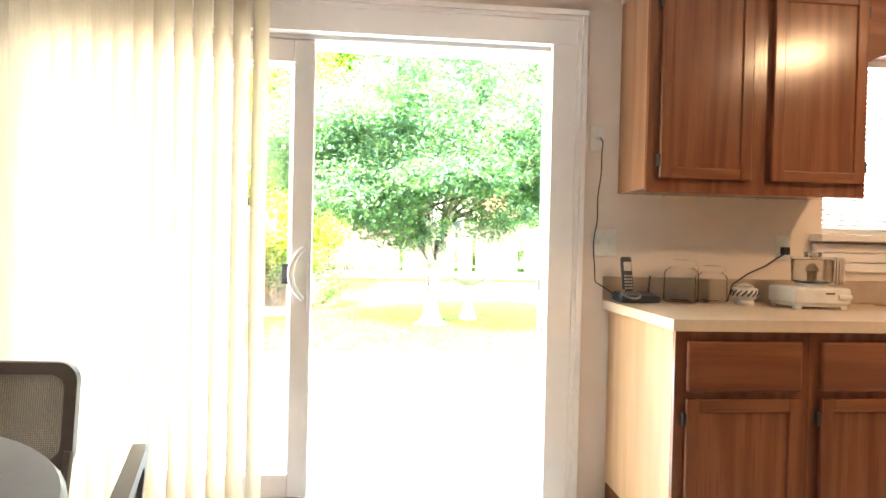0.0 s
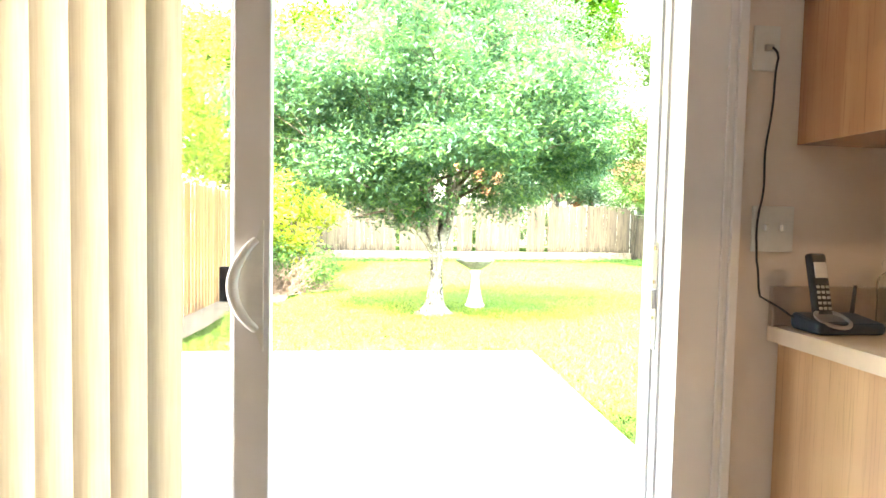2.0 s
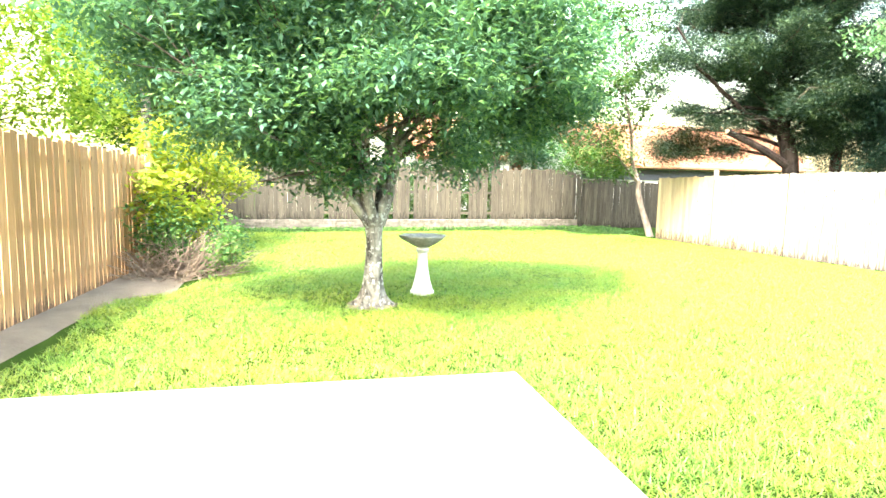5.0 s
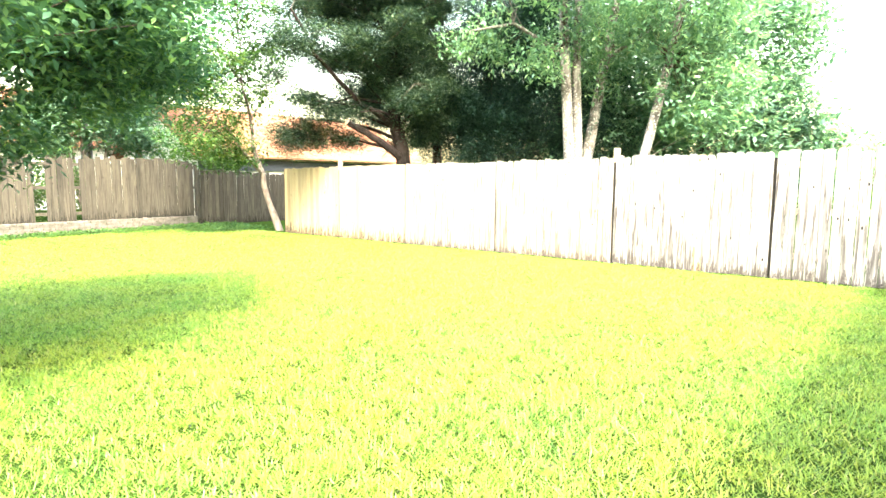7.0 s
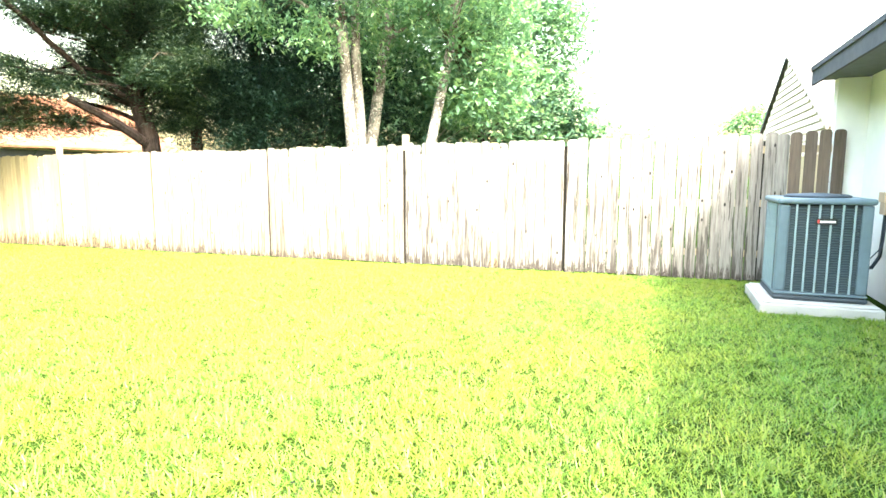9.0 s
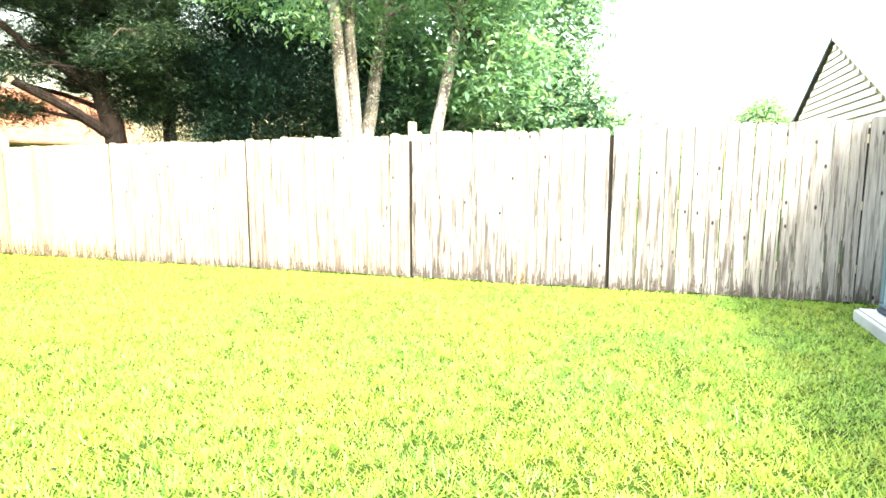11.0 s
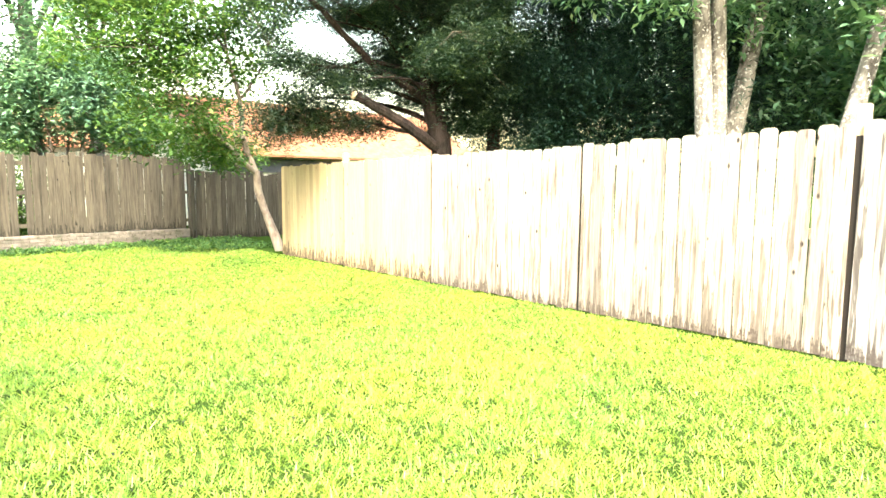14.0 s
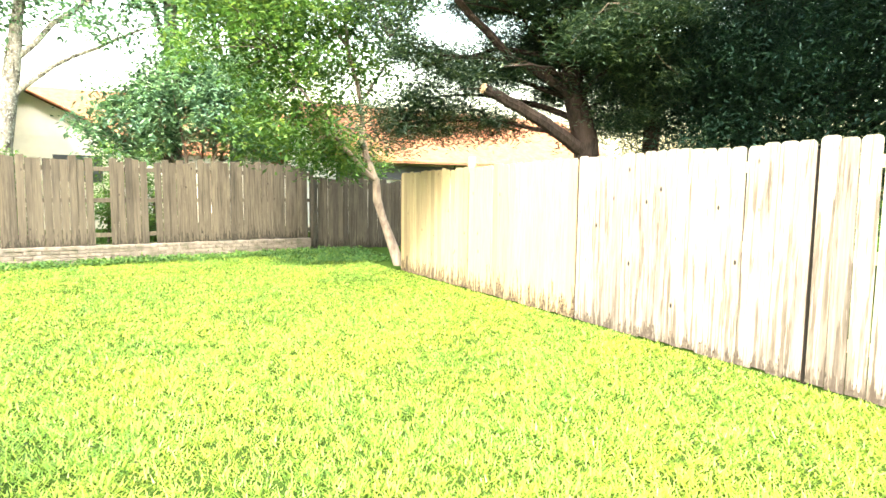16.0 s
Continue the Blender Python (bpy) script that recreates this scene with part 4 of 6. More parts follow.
# leaning cedar with a sawn limb, over the fence
r_ = random.Random(31)
CEDAR_PADS = [(0.8, -0.3, 3.1, 0.8, 0.8, 0.6, 70)]
CEDAR_LIMBS = [([(-0.7, 0.0, 2.4), (-1.5, 0.7, 2.65), (-2.5, 1.4, 2.5)], (0.03, 0.008)), ([(-0.2, 0.0, 2.3), (-0.8, 0.9, 2.6), (-1.5, 1.9, 2.6)], (0.03, 0.008))]
for i in range(46):
    z = 2.95 + 4.2 * (i / 45) ** 0.9
    a = i * 2.4 + r_.uniform(-0.3, 0.3)
    reach = (2.15 - 0.85 * math.cos(a)) * r_.uniform(0.7, 1.12) * (1.0 if z < 6 else 0.85)
    rise = r_.uniform(-0.05, 0.45)
    start = Vector((-0.1 - 0.06 * (z - 2.9), 0.05 + 0.04 * (z - 2.9), z - 0.2))
    tip = start + Vector((math.cos(a) * reach, math.sin(a) * reach + 0.3, rise * reach + 0.1))
    mid = start.lerp(tip, 0.55) + Vector((0, 0, 0.12))
    CEDAR_LIMBS.append(([start, mid, tip], (0.045, 0.008)))
    for u, size, n in ((0.35, 0.5, 20), (0.58, 0.6, 28), (0.8, 0.66, 32), (1.02, 0.62, 30)):
        p = start.lerp(tip, u) + Vector((r_.uniform(-0.25, 0.25), r_.uniform(-0.25, 0.25), r_.uniform(-0.3, 0.35)))
        CEDAR_PADS.append((p.x, p.y, p.z, size * r_.uniform(0.8, 1.25), size * r_.uniform(0.8, 1.25), r_.uniform(0.2, 0.46), n))
for x, y, z in ((-1.4, 0.8, 2.62), (-2.2, 1.3, 2.5), (-0.9, 1.1, 2.6), (-1.5, 1.9, 2.55), (-2.7, 1.5, 2.42), (-1.9, 0.9, 2.85), (0.5, 0.8, 2.6), (-2.5, 1.3, 2.95), (-2.9, 1.7, 2.75), (-2.0, 1.4, 2.8), (-2.4, 2.0, 2.6)):
    CEDAR_PADS.append((x, y, z, 0.5, 0.5, 0.3, 26))
gz = float(ground_z(0, 16))
tree((12.25, 16.1, gz), "leaning dark cedar with a sawn-off low limb behind the fence",
     [([(0.1, 0.05, -0.1), (0.05, 0, 1.4), (-0.05, 0, 2.3), (-0.25, 0.1, 3.1), (-0.3, 0.2, 4.4), (-0.1, 0.2, 6.4)], [0.26, 0.22, 0.2, 0.17, 0.13, 0.05])],
     [([(0.0, 0, 2.05), (-0.7, 0.0, 2.45), (-1.25, 0.1, 2.75), (-1.85, 0.2, 3.0)], (0.115, 0.078)),
      ([(-0.15, 0, 2.9), (-1.3, 0.3, 3.5), (-2.6, 0.5, 4.6), (-3.2, 0.6, 5.6)], (0.085, 0.025)),
      ([(-0.3, 0.1, 3.6), (-1.4, 0.6, 3.7), (-2.4, 0.8, 3.4)], (0.05, 0.015)),
      ([(-0.3, 0.1, 3.4), (0.7, 0.4, 4.2), (1.4, 0.5, 5.4)], (0.08, 0.02)),
      ([(-0.1, 0.05, 2.6), (-0.8, 1.3, 3.1), (-1.6, 2.6, 3.2)], (0.06, 0.015)), ([(-0.3, 0.15, 4.0), (-0.5, 1.5, 4.6), (-0.7, 2.8, 5.0)], (0.05, 0.012)), ([(-0.2, 0.1, 3.0), (-1.0, -0.3, 3.3), (-1.9, -0.4, 3.2)], (0.03, 0.008)), ([(-0.25, 0.1, 3.3), (-1.2, 0.2, 4.1), (-2.2, 0.3, 4.2)], (0.035, 0.008))] + CEDAR_LIMBS,
     CEDAR_PADS,
     LEAF_CEDAR, BARK_RED, 22, 0.105, 58, (0.16, 0.16, 0.09), 800, 0.1, 0.05, 0.17, gap=-0.3)
part("sawn_end", tube([(-1.84, 0.2, 2.995), (-1.875, 0.2, 3.01)], [0.077, 0.073], 12), BOX_TAN, bpy.data.objects["tree.002"], "pale sawn wood")

# dense dark conifers
tree((14.6, 15.0, gz), "dense dark green conifer behind the fence",
     [([(0, 0, 0), (0.05, 0, 3), (0, 0, 8.5)], [0.25, 0.2, 0.05])], [],
     [(0, 0, 3.2, 1.7, 1.7, 1.7, 270), (0.1, 0, 5.6, 1.6, 1.6, 2.0, 250), (-0.5, 0.9, 3.5, 1.3, 1.2, 1.6, 150), (0.5, -1.3, 3.6, 1.4, 1.3, 2.0, 180), (0.5, -1.2, 6.3, 1.4, 1.4, 1.6, 150), (0, 0, 8.0, 1.0, 1.0, 1.3, 90), (1.2, -2.6, 3.2, 1.3, 1.2, 1.7, 140)],
     LEAF_DARK, BARK_RED, 23, 0.11, 185, (0.27, 0.27, 0.18), 60, 0.12, 0.25, 0.22, gap=-0.22)
part("trunk", tube([(-1.25, 0.85, -0.1), (-1.22, 0.85, 3.0)], [0.15, 0.13], 10), BARK_RED, bpy.data.objects["tree.003"])

# tall pale-barked tree with several trunks
gz = float(ground_z(0, 11.7))
tree((14.1, 11.7, gz), "tall pale-barked tree with several trunks and fresh leaves",
     [([(-0.35, 0.0, -0.1), (-0.4, 0, 2.2), (-0.55, 0.15, 5.0), (-0.5, 0.4, 9.0)], [0.16, 0.14, 0.12, 0.05]),
      ([(0.0, -0.1, -0.1), (-0.05, -0.05, 2.2), (-0.15, 0.0, 4.0), (0.0, 0.1, 8.8)], [0.15, 0.13, 0.11, 0.05]),
      ([(0.35, -0.1, -0.1), (0.5, 0.0, 2.0), (1.0, -0.25, 5.0), (1.4, -0.7, 8.6)], [0.17, 0.15, 0.12, 0.05])],
     [([(-0.55, 0.15, 4.6), (-1.6, 0.9, 5.2), (-2.4, 1.6, 5.0)], (0.06, 0.015)), ([(0.9, -0.2, 4.6), (1.2, -1.6, 5.3), (1.4, -2.8, 5.6)], (0.06, 0.015)), ([(-0.5, 0.2, 5.4), (-2.0, -0.6, 6.4), (-3.2, -1.0, 6.2)], (0.06, 0.015))],
     [(0.0, 0.0, 7.1, 2.6, 2.6, 1.2, 190), (-1.6, 1.6, 5.0, 1.1, 1.1, 0.7, 42), (0.2, -2.2, 5.9, 1.6, 1.7, 1.1, 100), (-2.2, -0.6, 6.2, 1.5, 1.5, 0.9, 80), (-1.3, 0.2, 4.3, 0.5, 0.5, 0.5, 16), (0.7, -0.3, 4.2, 0.7, 0.6, 0.6, 22), (-0.2, -0.5, 5.0, 0.9, 0.8, 0.6, 30)],
     LEAF_FRESH, BARK_PALE, 24, 0.14, 40, (0.22, 0.22, 0.16), 150, 0.4, 0.5, 0.42, gap=-0.08)

# leaning pale trunk and the broad leafy trees beyond it
tree((14.4, 9.9, gz), "leaning pale-barked tree in front of a thicket",
     [([(-0.3, 0.25, 0), (-0.1, 0.15, 2.0), (0.4, -0.2, 4.4), (0.8, -0.6, 7.5)], [0.13, 0.12, 0.10, 0.05])], [],
     [(0.8, -0.4, 5.6, 1.7, 1.6, 1.4, 170), (1.0, -0.8, 3.7, 1.4, 1.2, 1.3, 130)],
     LEAF_FRESH, BARK_PALE, 25, 0.17, 34, (0.22, 0.22, 0.16), 60, 0.4, 0.4)
tree((19.5, 10.4, gz), "broad leafy green trees behind the fence",
     [([(0, 0, 0), (0.1, 0, 3), (0, 0, 7)], [0.22, 0.17, 0.05])], [],
     [(0, 0, 3.2, 2.2, 2.2, 2.4, 420), (0.3, -1.2, 5.6, 2.0, 1.8, 2.0, 300), (0, -2.1, 2.7, 1.5, 1.3, 1.6, 190), (-0.8, 1.7, 4.8, 2.2, 2.0, 2.8, 380), (0.2, -2.9, 2.1, 1.1, 0.9, 0.8, 70)],
     LEAF_BUSH, BARK_PALE, 26, 0.21, 40, (0.28, 0.28, 0.2), 80, 0.5, 0.25)
tree((16.5, 13.6, gz), "dark leafy thicket behind the fence",
     [([(0, 0, 0), (0, 0, 6)], [0.2, 0.06])], [],
     [(0, 0, 3.0, 1.8, 1.9, 2.2, 330), (0.5, -1.6, 3.4, 1.7, 1.5, 2.2, 260), (0.3, 0, 6.2, 2.0, 2.0, 1.6, 220)],
     LEAF_BUSH, BARK_PALE, 27, 0.17, 40, (0.26, 0.26, 0.2), 40, 0.4, 0.25, gap=-0.08)
tree((36, 1.2, -0.2), "small round tree beyond the neighbouring roof", [([(0, 0, 0), (0, 0, 3)], [0.2, 0.1])], [], [(0, 0, 3.7, 1.5, 1.3, 1.3, 120)], LEAF_FRESH, BARK_PALE, 28, 0.24, 30, (0.3, 0.3, 0.22), 10)
tree((36, 6.2, -0.2), "low distant tree above the fence line", [([(0, 0, 0), (0, 0, 2.5)], [0.2, 0.1])], [], [(0, 0, 2.6, 2.0, 2.4, 1.2, 130)], LEAF_FRESH, BARK_PALE, 29, 0.24, 30, (0.3, 0.3, 0.22), 10)

# shrub tree and others beyond the back fence
tree((7.3, 25.8, 0.1), "dense grey-green shrub with bare stems behind the back fence",
     [([(0.3 * math.cos(a), 0.3 * math.sin(a), 0), (0.6 * math.cos(a), 0.5 * math.sin(a), 2.0), (1.3 * math.cos(a), 1.0 * math.sin(a), 4.0)], [0.05, 0.04, 0.015]) for a in (0.3, 1.3, 2.2, 3.2, 4.2, 5.3)], [],
     [(-0.2, 0, 3.3, 2.1, 1.4, 1.0, 300), (0.2, 0, 4.1, 1.5, 1.2, 0.85, 170), (-1.5, 0, 2.7, 1.1, 1.0, 0.7, 110), (1.5, 0.1, 2.9, 1.0, 0.9, 0.7, 90)],
     LEAF_BUSH, BARK_SLIM, 31, 0.15, 44, (0.2, 0.2, 0.15), 120, 0.5, 0.2)
tree((3.2, 25.2, -0.2), "grey-barked tree with open branches behind the back fence",
     [([(0, 0, 0), (-0.05, 0, 2.5), (0.25, 0, 4.2), (0.6, 0, 6.8)], [0.26, 0.22, 0.17, 0.06])],
     [([(0.1, 0, 3.4), (1.4, 0, 4.6), (3.2, 0.1, 5.6)], (0.07, 0.02)), ([(0.0, 0, 3.0), (-1.2, 0, 4.4), (-2.0, 0, 5.8)], (0.1, 0.03)), ([(0.3, 0, 4.4), (1.8, 0.2, 6.0), (3.8, 0.2, 6.9)], (0.07, 0.02))],
     [(2.6, 0.1, 5.9, 2.3, 1.4, 1.0, 120), (-1.6, 0, 5.4, 2.0, 1.6, 1.2, 170), (0.4, 0, 7.0, 2.6, 1.8, 1.0, 170), (4.6, 0.2, 6.9, 1.6, 1.2, 0.8, 80), (2.0, 0.6, 9.8, 4.2, 2.2, 1.7, 330)],
     LEAF_BUSH, BARK_MAIN, 32, 0.16, 26, (0.24, 0.24, 0.16), 120, 0.4, 0.25)
for k, (x, y, s) in enumerate(((-1.6, 26.5, 1.15), (-7.6, 19.0, 1.3), (-8.6, 13.0, 1.35), (-1.6, 31.0, 1.8), (-5.5, 24.0, 1.7), (-9.0, 8.0, 1.35), (-3.8, 29.5, 2.0))):
    tree((x, y, -0.2), "broad yellow-green leafy tree behind the fence", [([(0, 0, 0), (0.1, 0, 2.2 * s), (0, 0, 5 * s)], [0.2, 0.15, 0.04])],
         [], [(0, 0, 3.0 * s, 2.0 * s, 2.0 * s, 1.5 * s, 240), (0.4, -0.6, 4.9 * s, 1.8 * s, 1.8 * s, 1.5 * s, 190)],
         LEAF_GOLD if k else LEAF_FRESH, BARK_PALE, 40 + k, 0.19, 30, (0.26, 0.26, 0.2), 40, 0.4, 0.25)
for k, (x, y, z, w) in enumerate(((-6.5, 28.0, 6.2, 3.4), (-2.2, 29.0, 6.6, 3.4), (1.6, 27.2, 9.9, 3.2), (6.8, 28.0, 10.6, 3.4), (9.2, 32.5, 11.2, 3.0))):
    tree((x, y, -0.2), "tall full yellow-green tree well behind the back fence", [([(0, 0, 0), (0.1, 0, z * 0.5), (0, 0, z + 2)], [0.26, 0.2, 0.05])],
         [([(0.1, 0, z * 0.45), (-1.0, 0, z * 0.8), (-2.0, 0, z)], (0.09, 0.02)), ([(0.1, 0, z * 0.5), (1.0, 0, z * 0.8), (1.9, 0, z + 0.5)], (0.09, 0.02))],
         [(0, 0, z, w, 2.0, 2.6, 520), (-1.0, -0.4, z + 2.4, w * 0.75, 1.8, 2.0, 300), (1.2, 0.3, z + 2.0, w * 0.7, 1.8, 1.8, 260), (0.2, 0, z - 2.2, w * 0.8, 1.6, 1.2, 200)],
         LEAF_LIME, BARK_PALE, 140 + k, 0.26, 44, (0.32, 0.32, 0.26), 40, 0.35, 0.25, gap=-0.1)
tree((12.0, 26.2, -0.2), "small leafy tree behind the fence corner", [([(0, 0, 0), (0.1, 0, 2), (0, 0, 3.5)], [0.08, 0.06, 0.02])], [],
     [(0, 0, 2.6, 1.1, 0.9, 0.6, 60), (-2.0, 0, 2.7, 1.2, 0.8, 0.7, 70)], LEAF_SLIM, BARK_SLIM, 45, 0.13, 28, (0.18, 0.18, 0.13), 40)

tree((9.2, 27.0, -0.2), "airy mid-green tree behind the back fence", [([(0, 0, 0), (0.1, 0, 3), (-0.2, 0, 7.5)], [0.14, 0.11, 0.03])],
     [([(0.05, 0, 2.6), (-1.2, 0, 4.2), (-1.9, 0, 5.6)], (0.05, 0.015)), ([(0.0, 0, 3.6), (1.2, 0, 5.0), (1.8, 0, 6.2)], (0.05, 0.015))],
     [(-0.8, 0, 4.2, 2.0, 1.4, 1.2, 150), (0.8, 0, 5.6, 2.1, 1.6, 1.3, 190), (-0.4, 0, 7.6, 2.4, 1.8, 1.2, 220)], LEAF_SLIM, BARK_SLIM, 46, 0.14, 30, (0.22, 0.22, 0.16), 80, 0.4, 0.3)

for k, (x, y, h) in enumerate(((0.7, 24.1, 1.0), (3.2, 24.0, 1.35), (5.2, 24.2, 1.45), (6.15, 24.3, 1.45))):
    tree((x, y, -0.2), "leafy shrub seen through gaps in the back fence", [([(0, 0, 0), (0.05, 0, 0.8 * h)], [0.03, 0.015])], [],
         [(0, 0, 0.85 * h, 0.7, 0.5, 0.8 * h, 110)], LEAF_SLIM, BARK_TWIG, 70 + k, 0.10, 34, (0.14, 0.14, 0.12), 20, 0.3, category="shrub", name="shrub")

# vines and the dry brush heap on the patio-side fence
bush = thing("shrub", (-2.0, 12.6, float(ground_z(0, 12.6))), "tangled vine shrub with dry brown twigs against the fence", "shrub")
r_ = random.Random(77)
bm = bmesh.new()
for i in range(330):
    a, s = r_.uniform(0, 2 * math.pi), r_.uniform(0.1, 0.85)
    p = Vector((s * math.cos(a) * 0.85, s * math.sin(a) * 0.9 - 0.15, 0.0))
    q = p + Vector((r_.uniform(-0.75, 0.75), r_.uniform(-0.7, 0.6), r_.uniform(0.1, 0.7) * (1.15 - s * 0.6)))
    tube(limb_path(p, q, r_, 0.35, 5), [0.008, 0.007, 0.006, 0.005, 0.003], 4, bm)
tagged(part("dry_brush", bm, TWIG, bush, "dry pinkish-brown twigs"), kind="stuff")
pts = crown_points([(0.15, 0.35, 0.55, 0.75, 0.8, 0.5, 120), (-0.4, 0.2, 0.75, 0.45, 0.9, 0.6, 70), (0.55, -0.1, 0.35, 0.35, 0.5, 0.35, 40)], 51, 0.5)
ob = new("leaves", leaves_mesh("leaves", pts, 16, (0.10, 0.10, 0.08), 0.075, LEAF_SLIM, 52, 0.2, 0.7))
ob.parent = bush
vine = thing("vine", (-2.65, 13.0, 0.0), "yellow-green climbing vine spilling over the side fence", "vine")
pts = crown_points([(0.2, 0.4, 1.2, 0.35, 0.9, 0.6, 90), (0.1, 1.4, 1.9, 0.5, 1.1, 0.45, 90), (0.5, 0.9, 0.7, 0.4, 0.7, 0.4, 60), (0.3, 3.4, 1.7, 0.6, 1.6, 0.6, 110), (0.5, 5.6, 1.6, 0.8, 1.6, 0.7, 110)], 53, 0.3)
ob = new("leaves", leaves_mesh("leaves", pts, 16, (0.12, 0.14, 0.10), 0.11, LEAF_YELLOW, 54, 0.3, 0.75))
ob.parent = vine
bm = bmesh.new()
for i in range(26):
    y = r_.uniform(-0.2, 5.5)
    tube(limb_path((0.05, y, -0.12), (r_.uniform(0.0, 0.5), y + r_.uniform(-0.4, 0.6), r_.uniform(1.2, 2.0)), r_, 0.15, 6), 0.007, 5, bm)
part("stems", bm, TWIG, vine)

# ---- neighbouring houses ----
def gable_house(at, label, x0, x1, y0, y1, eave, ridge, along, wallm, roofm, over=0.4, name="house"):
    """A house with a two-sided roof whose ridge runs along x or y."""
    h = thing(name, at, label, "house")
    part("wall", box(x0, x1, y0, y1, -0.3, eave), wallm, h)
    if along == "y":
        mx = (x0 + x1) / 2
        k = (ridge - eave) / (mx - x0)
        tri = [(x0, eave + 0.003), (x1, eave + 0.003), (mx, ridge)]
        for y in (y0 + 0.003, y1 - 0.103):
            bm = bmesh.new()
            a = [bm.verts.new((x, y, z)) for x, z in tri]
            b = [bm.verts.new((x, y + 0.1, z)) for x, z in tri]
            bm.faces.new(a)
            bm.faces.new(b)
            for i in range(3):
                bm.faces.new((a[i], a[(i + 1) % 3], b[(i + 1) % 3], b[i]))
            part("gable", bm, wallm, h)
        bm = bmesh.new()
        prof = [(x0 - over, eave - k * over + 0.05), (mx, ridge + 0.05), (x1 + over, eave - k * over + 0.05), (x1 + over, eave - k * over + 0.12), (mx, ridge + 0.12), (x0 - over, eave - k * over + 0.12)]
        a = [bm.verts.new((x, y0 - over, z)) for x, z in prof]
        b = [bm.verts.new((x, y1 + over, z)) for x, z in prof]
    else:
        my = (y0 + y1) / 2
        k = (ridge - eave) / (my - y0)
        for x in (x0 + 0.003, x1 - 0.103):
            part("gable", roof_prism([(y0, eave + 0.003), (y1, eave + 0.003), (my, ridge)], x, x + 0.1), wallm, h)
        bm = bmesh.new()
        prof = [(y0 - over, eave - k * over + 0.05), (my, ridge + 0.05), (y1 + over, eave - k * over + 0.05), (y1 + over, eave - k * over + 0.12), (my, ridge + 0.12), (y0 - over, eave - k * over + 0.12)]
        a = [bm.verts.new((x0 - over, y, z)) for y, z in prof]
        b = [bm.verts.new((x1 + over, y, z)) for y, z in prof]
    n = len(prof)
    bm.faces.new(a)
    bm.faces.new(b)
    for i in range(n):
        bm.faces.new((a[i], a[(i + 1) % n], b[(i + 1) % n], b[i]))
    part("roof", bm, roofm, h)
    return h


side_house = gable_house((0, 0, 0), "neighbouring house with a steep lap-sided gable", 14.0, 22.6, -8, 2.38, 2.12, 4.08, "y", BOX_TAN, SHINGLE, 0.06)
k = (4.08 - 2.12) / 4.3
for i in range(15):
    z = 1.7 + i * 0.155
    half = min(4.28, (4.08 - z - 0.155) / k) if z > 1.95 else 4.28
    if half > 0.1:
        bm = box(18.3 - half, 18.3 + half, -0.012, 0.012, 0, 0.124)
        bmesh.ops.transform(bm, matrix=pose(0, 2.402, z, 5), verts=bm.verts)
        part("siding_board", bm, SIDING, side_house)
for s in (-1, 1):
    bm = bmesh.new()
    ex = 18.3 + s * 4.35
    ez = 4.08 - k * 4.35
    pr = [(18.3, 4.10), (ex, ez + 0.02), (ex, ez + 0.12), (18.3, 4.2)]
    a = [bm.verts.new((x, 2.442, z)) for x, z in pr]
    b = [bm.verts.new((x, 2.467, z)) for x, z in pr]
    bm.faces.new(a)
    bm.faces.new(b)
    for i in range(4):
        bm.faces.new((a[i], a[(i + 1) % 4], b[(i + 1) % 4], b[i]))
    part("bargeboard", bm, FASCIA if s > 0 else SIDING, side_house)
far_house = gable_house((0, 0, 0), "cream house with an orange shingled roof behind the back fence", -1.2, 5.4, 35, 38.4, 3.3, 4.95, "y", CREAM, TERRACOTTA)
gable_house((0, 0, 0), "long cream house with an orange shingled roof", -3.0, 13.0, 39, 47, 3.2, 6.1, "x", CREAM, TERRACOTTA)
corner_house = gable_house((0, 0, 0), "house with a sunlit orange roof behind the fence corner", 11.6, 23.2, 27, 35, 2.5, 4.6, "x", CREAM, TERRACOTTA, 0.5)
# dark strip added on the wall to carry the shade under the eave
part("eave_board", box(11.5, 23.3, 26.93, 26.99, 1.75, 2.22), FASCIA, corner_house)
part("window", box(3.1, 4.7, 34.93, 34.997, 1.6, 2.62, 0.01), AC_DARK, far_house, "dark window under the eave")

# ---- bird bath ----
bath = thing("bird_bath", (1.40, 10.5, float(ground_z(0, 10.5))), "grey cast-stone bird bath on a tall pedestal", "bird bath")
part("pedestal", lathe([(0.158, -0.02), (0.158, 0.032), (0.138, 0.05), (0.13, 0.085), (0.105, 0.18), (0.08, 0.31), (0.066, 0.44), (0.062, 0.535), (0.084, 0.56), (0.086, 0.585), (0.07, 0.598), (0.08, 0.62)], 28), BATH_STONE, bath, "pale stone pedestal", True)
part("bowl", lathe([(0.10, 0.62), (0.13, 0.635), (0.20, 0.675), (0.265, 0.725), (0.295, 0.755), (0.295, 0.772), (0.275, 0.775), (0.24, 0.75), (0.15, 0.715), (0.02, 0.705)], 48, None, lambda a, z: 1 + (0.07 * math.cos(8 * a) if z > 0.70 else 0.0)), BATH_DARK, bath, "scalloped grey bowl", True)

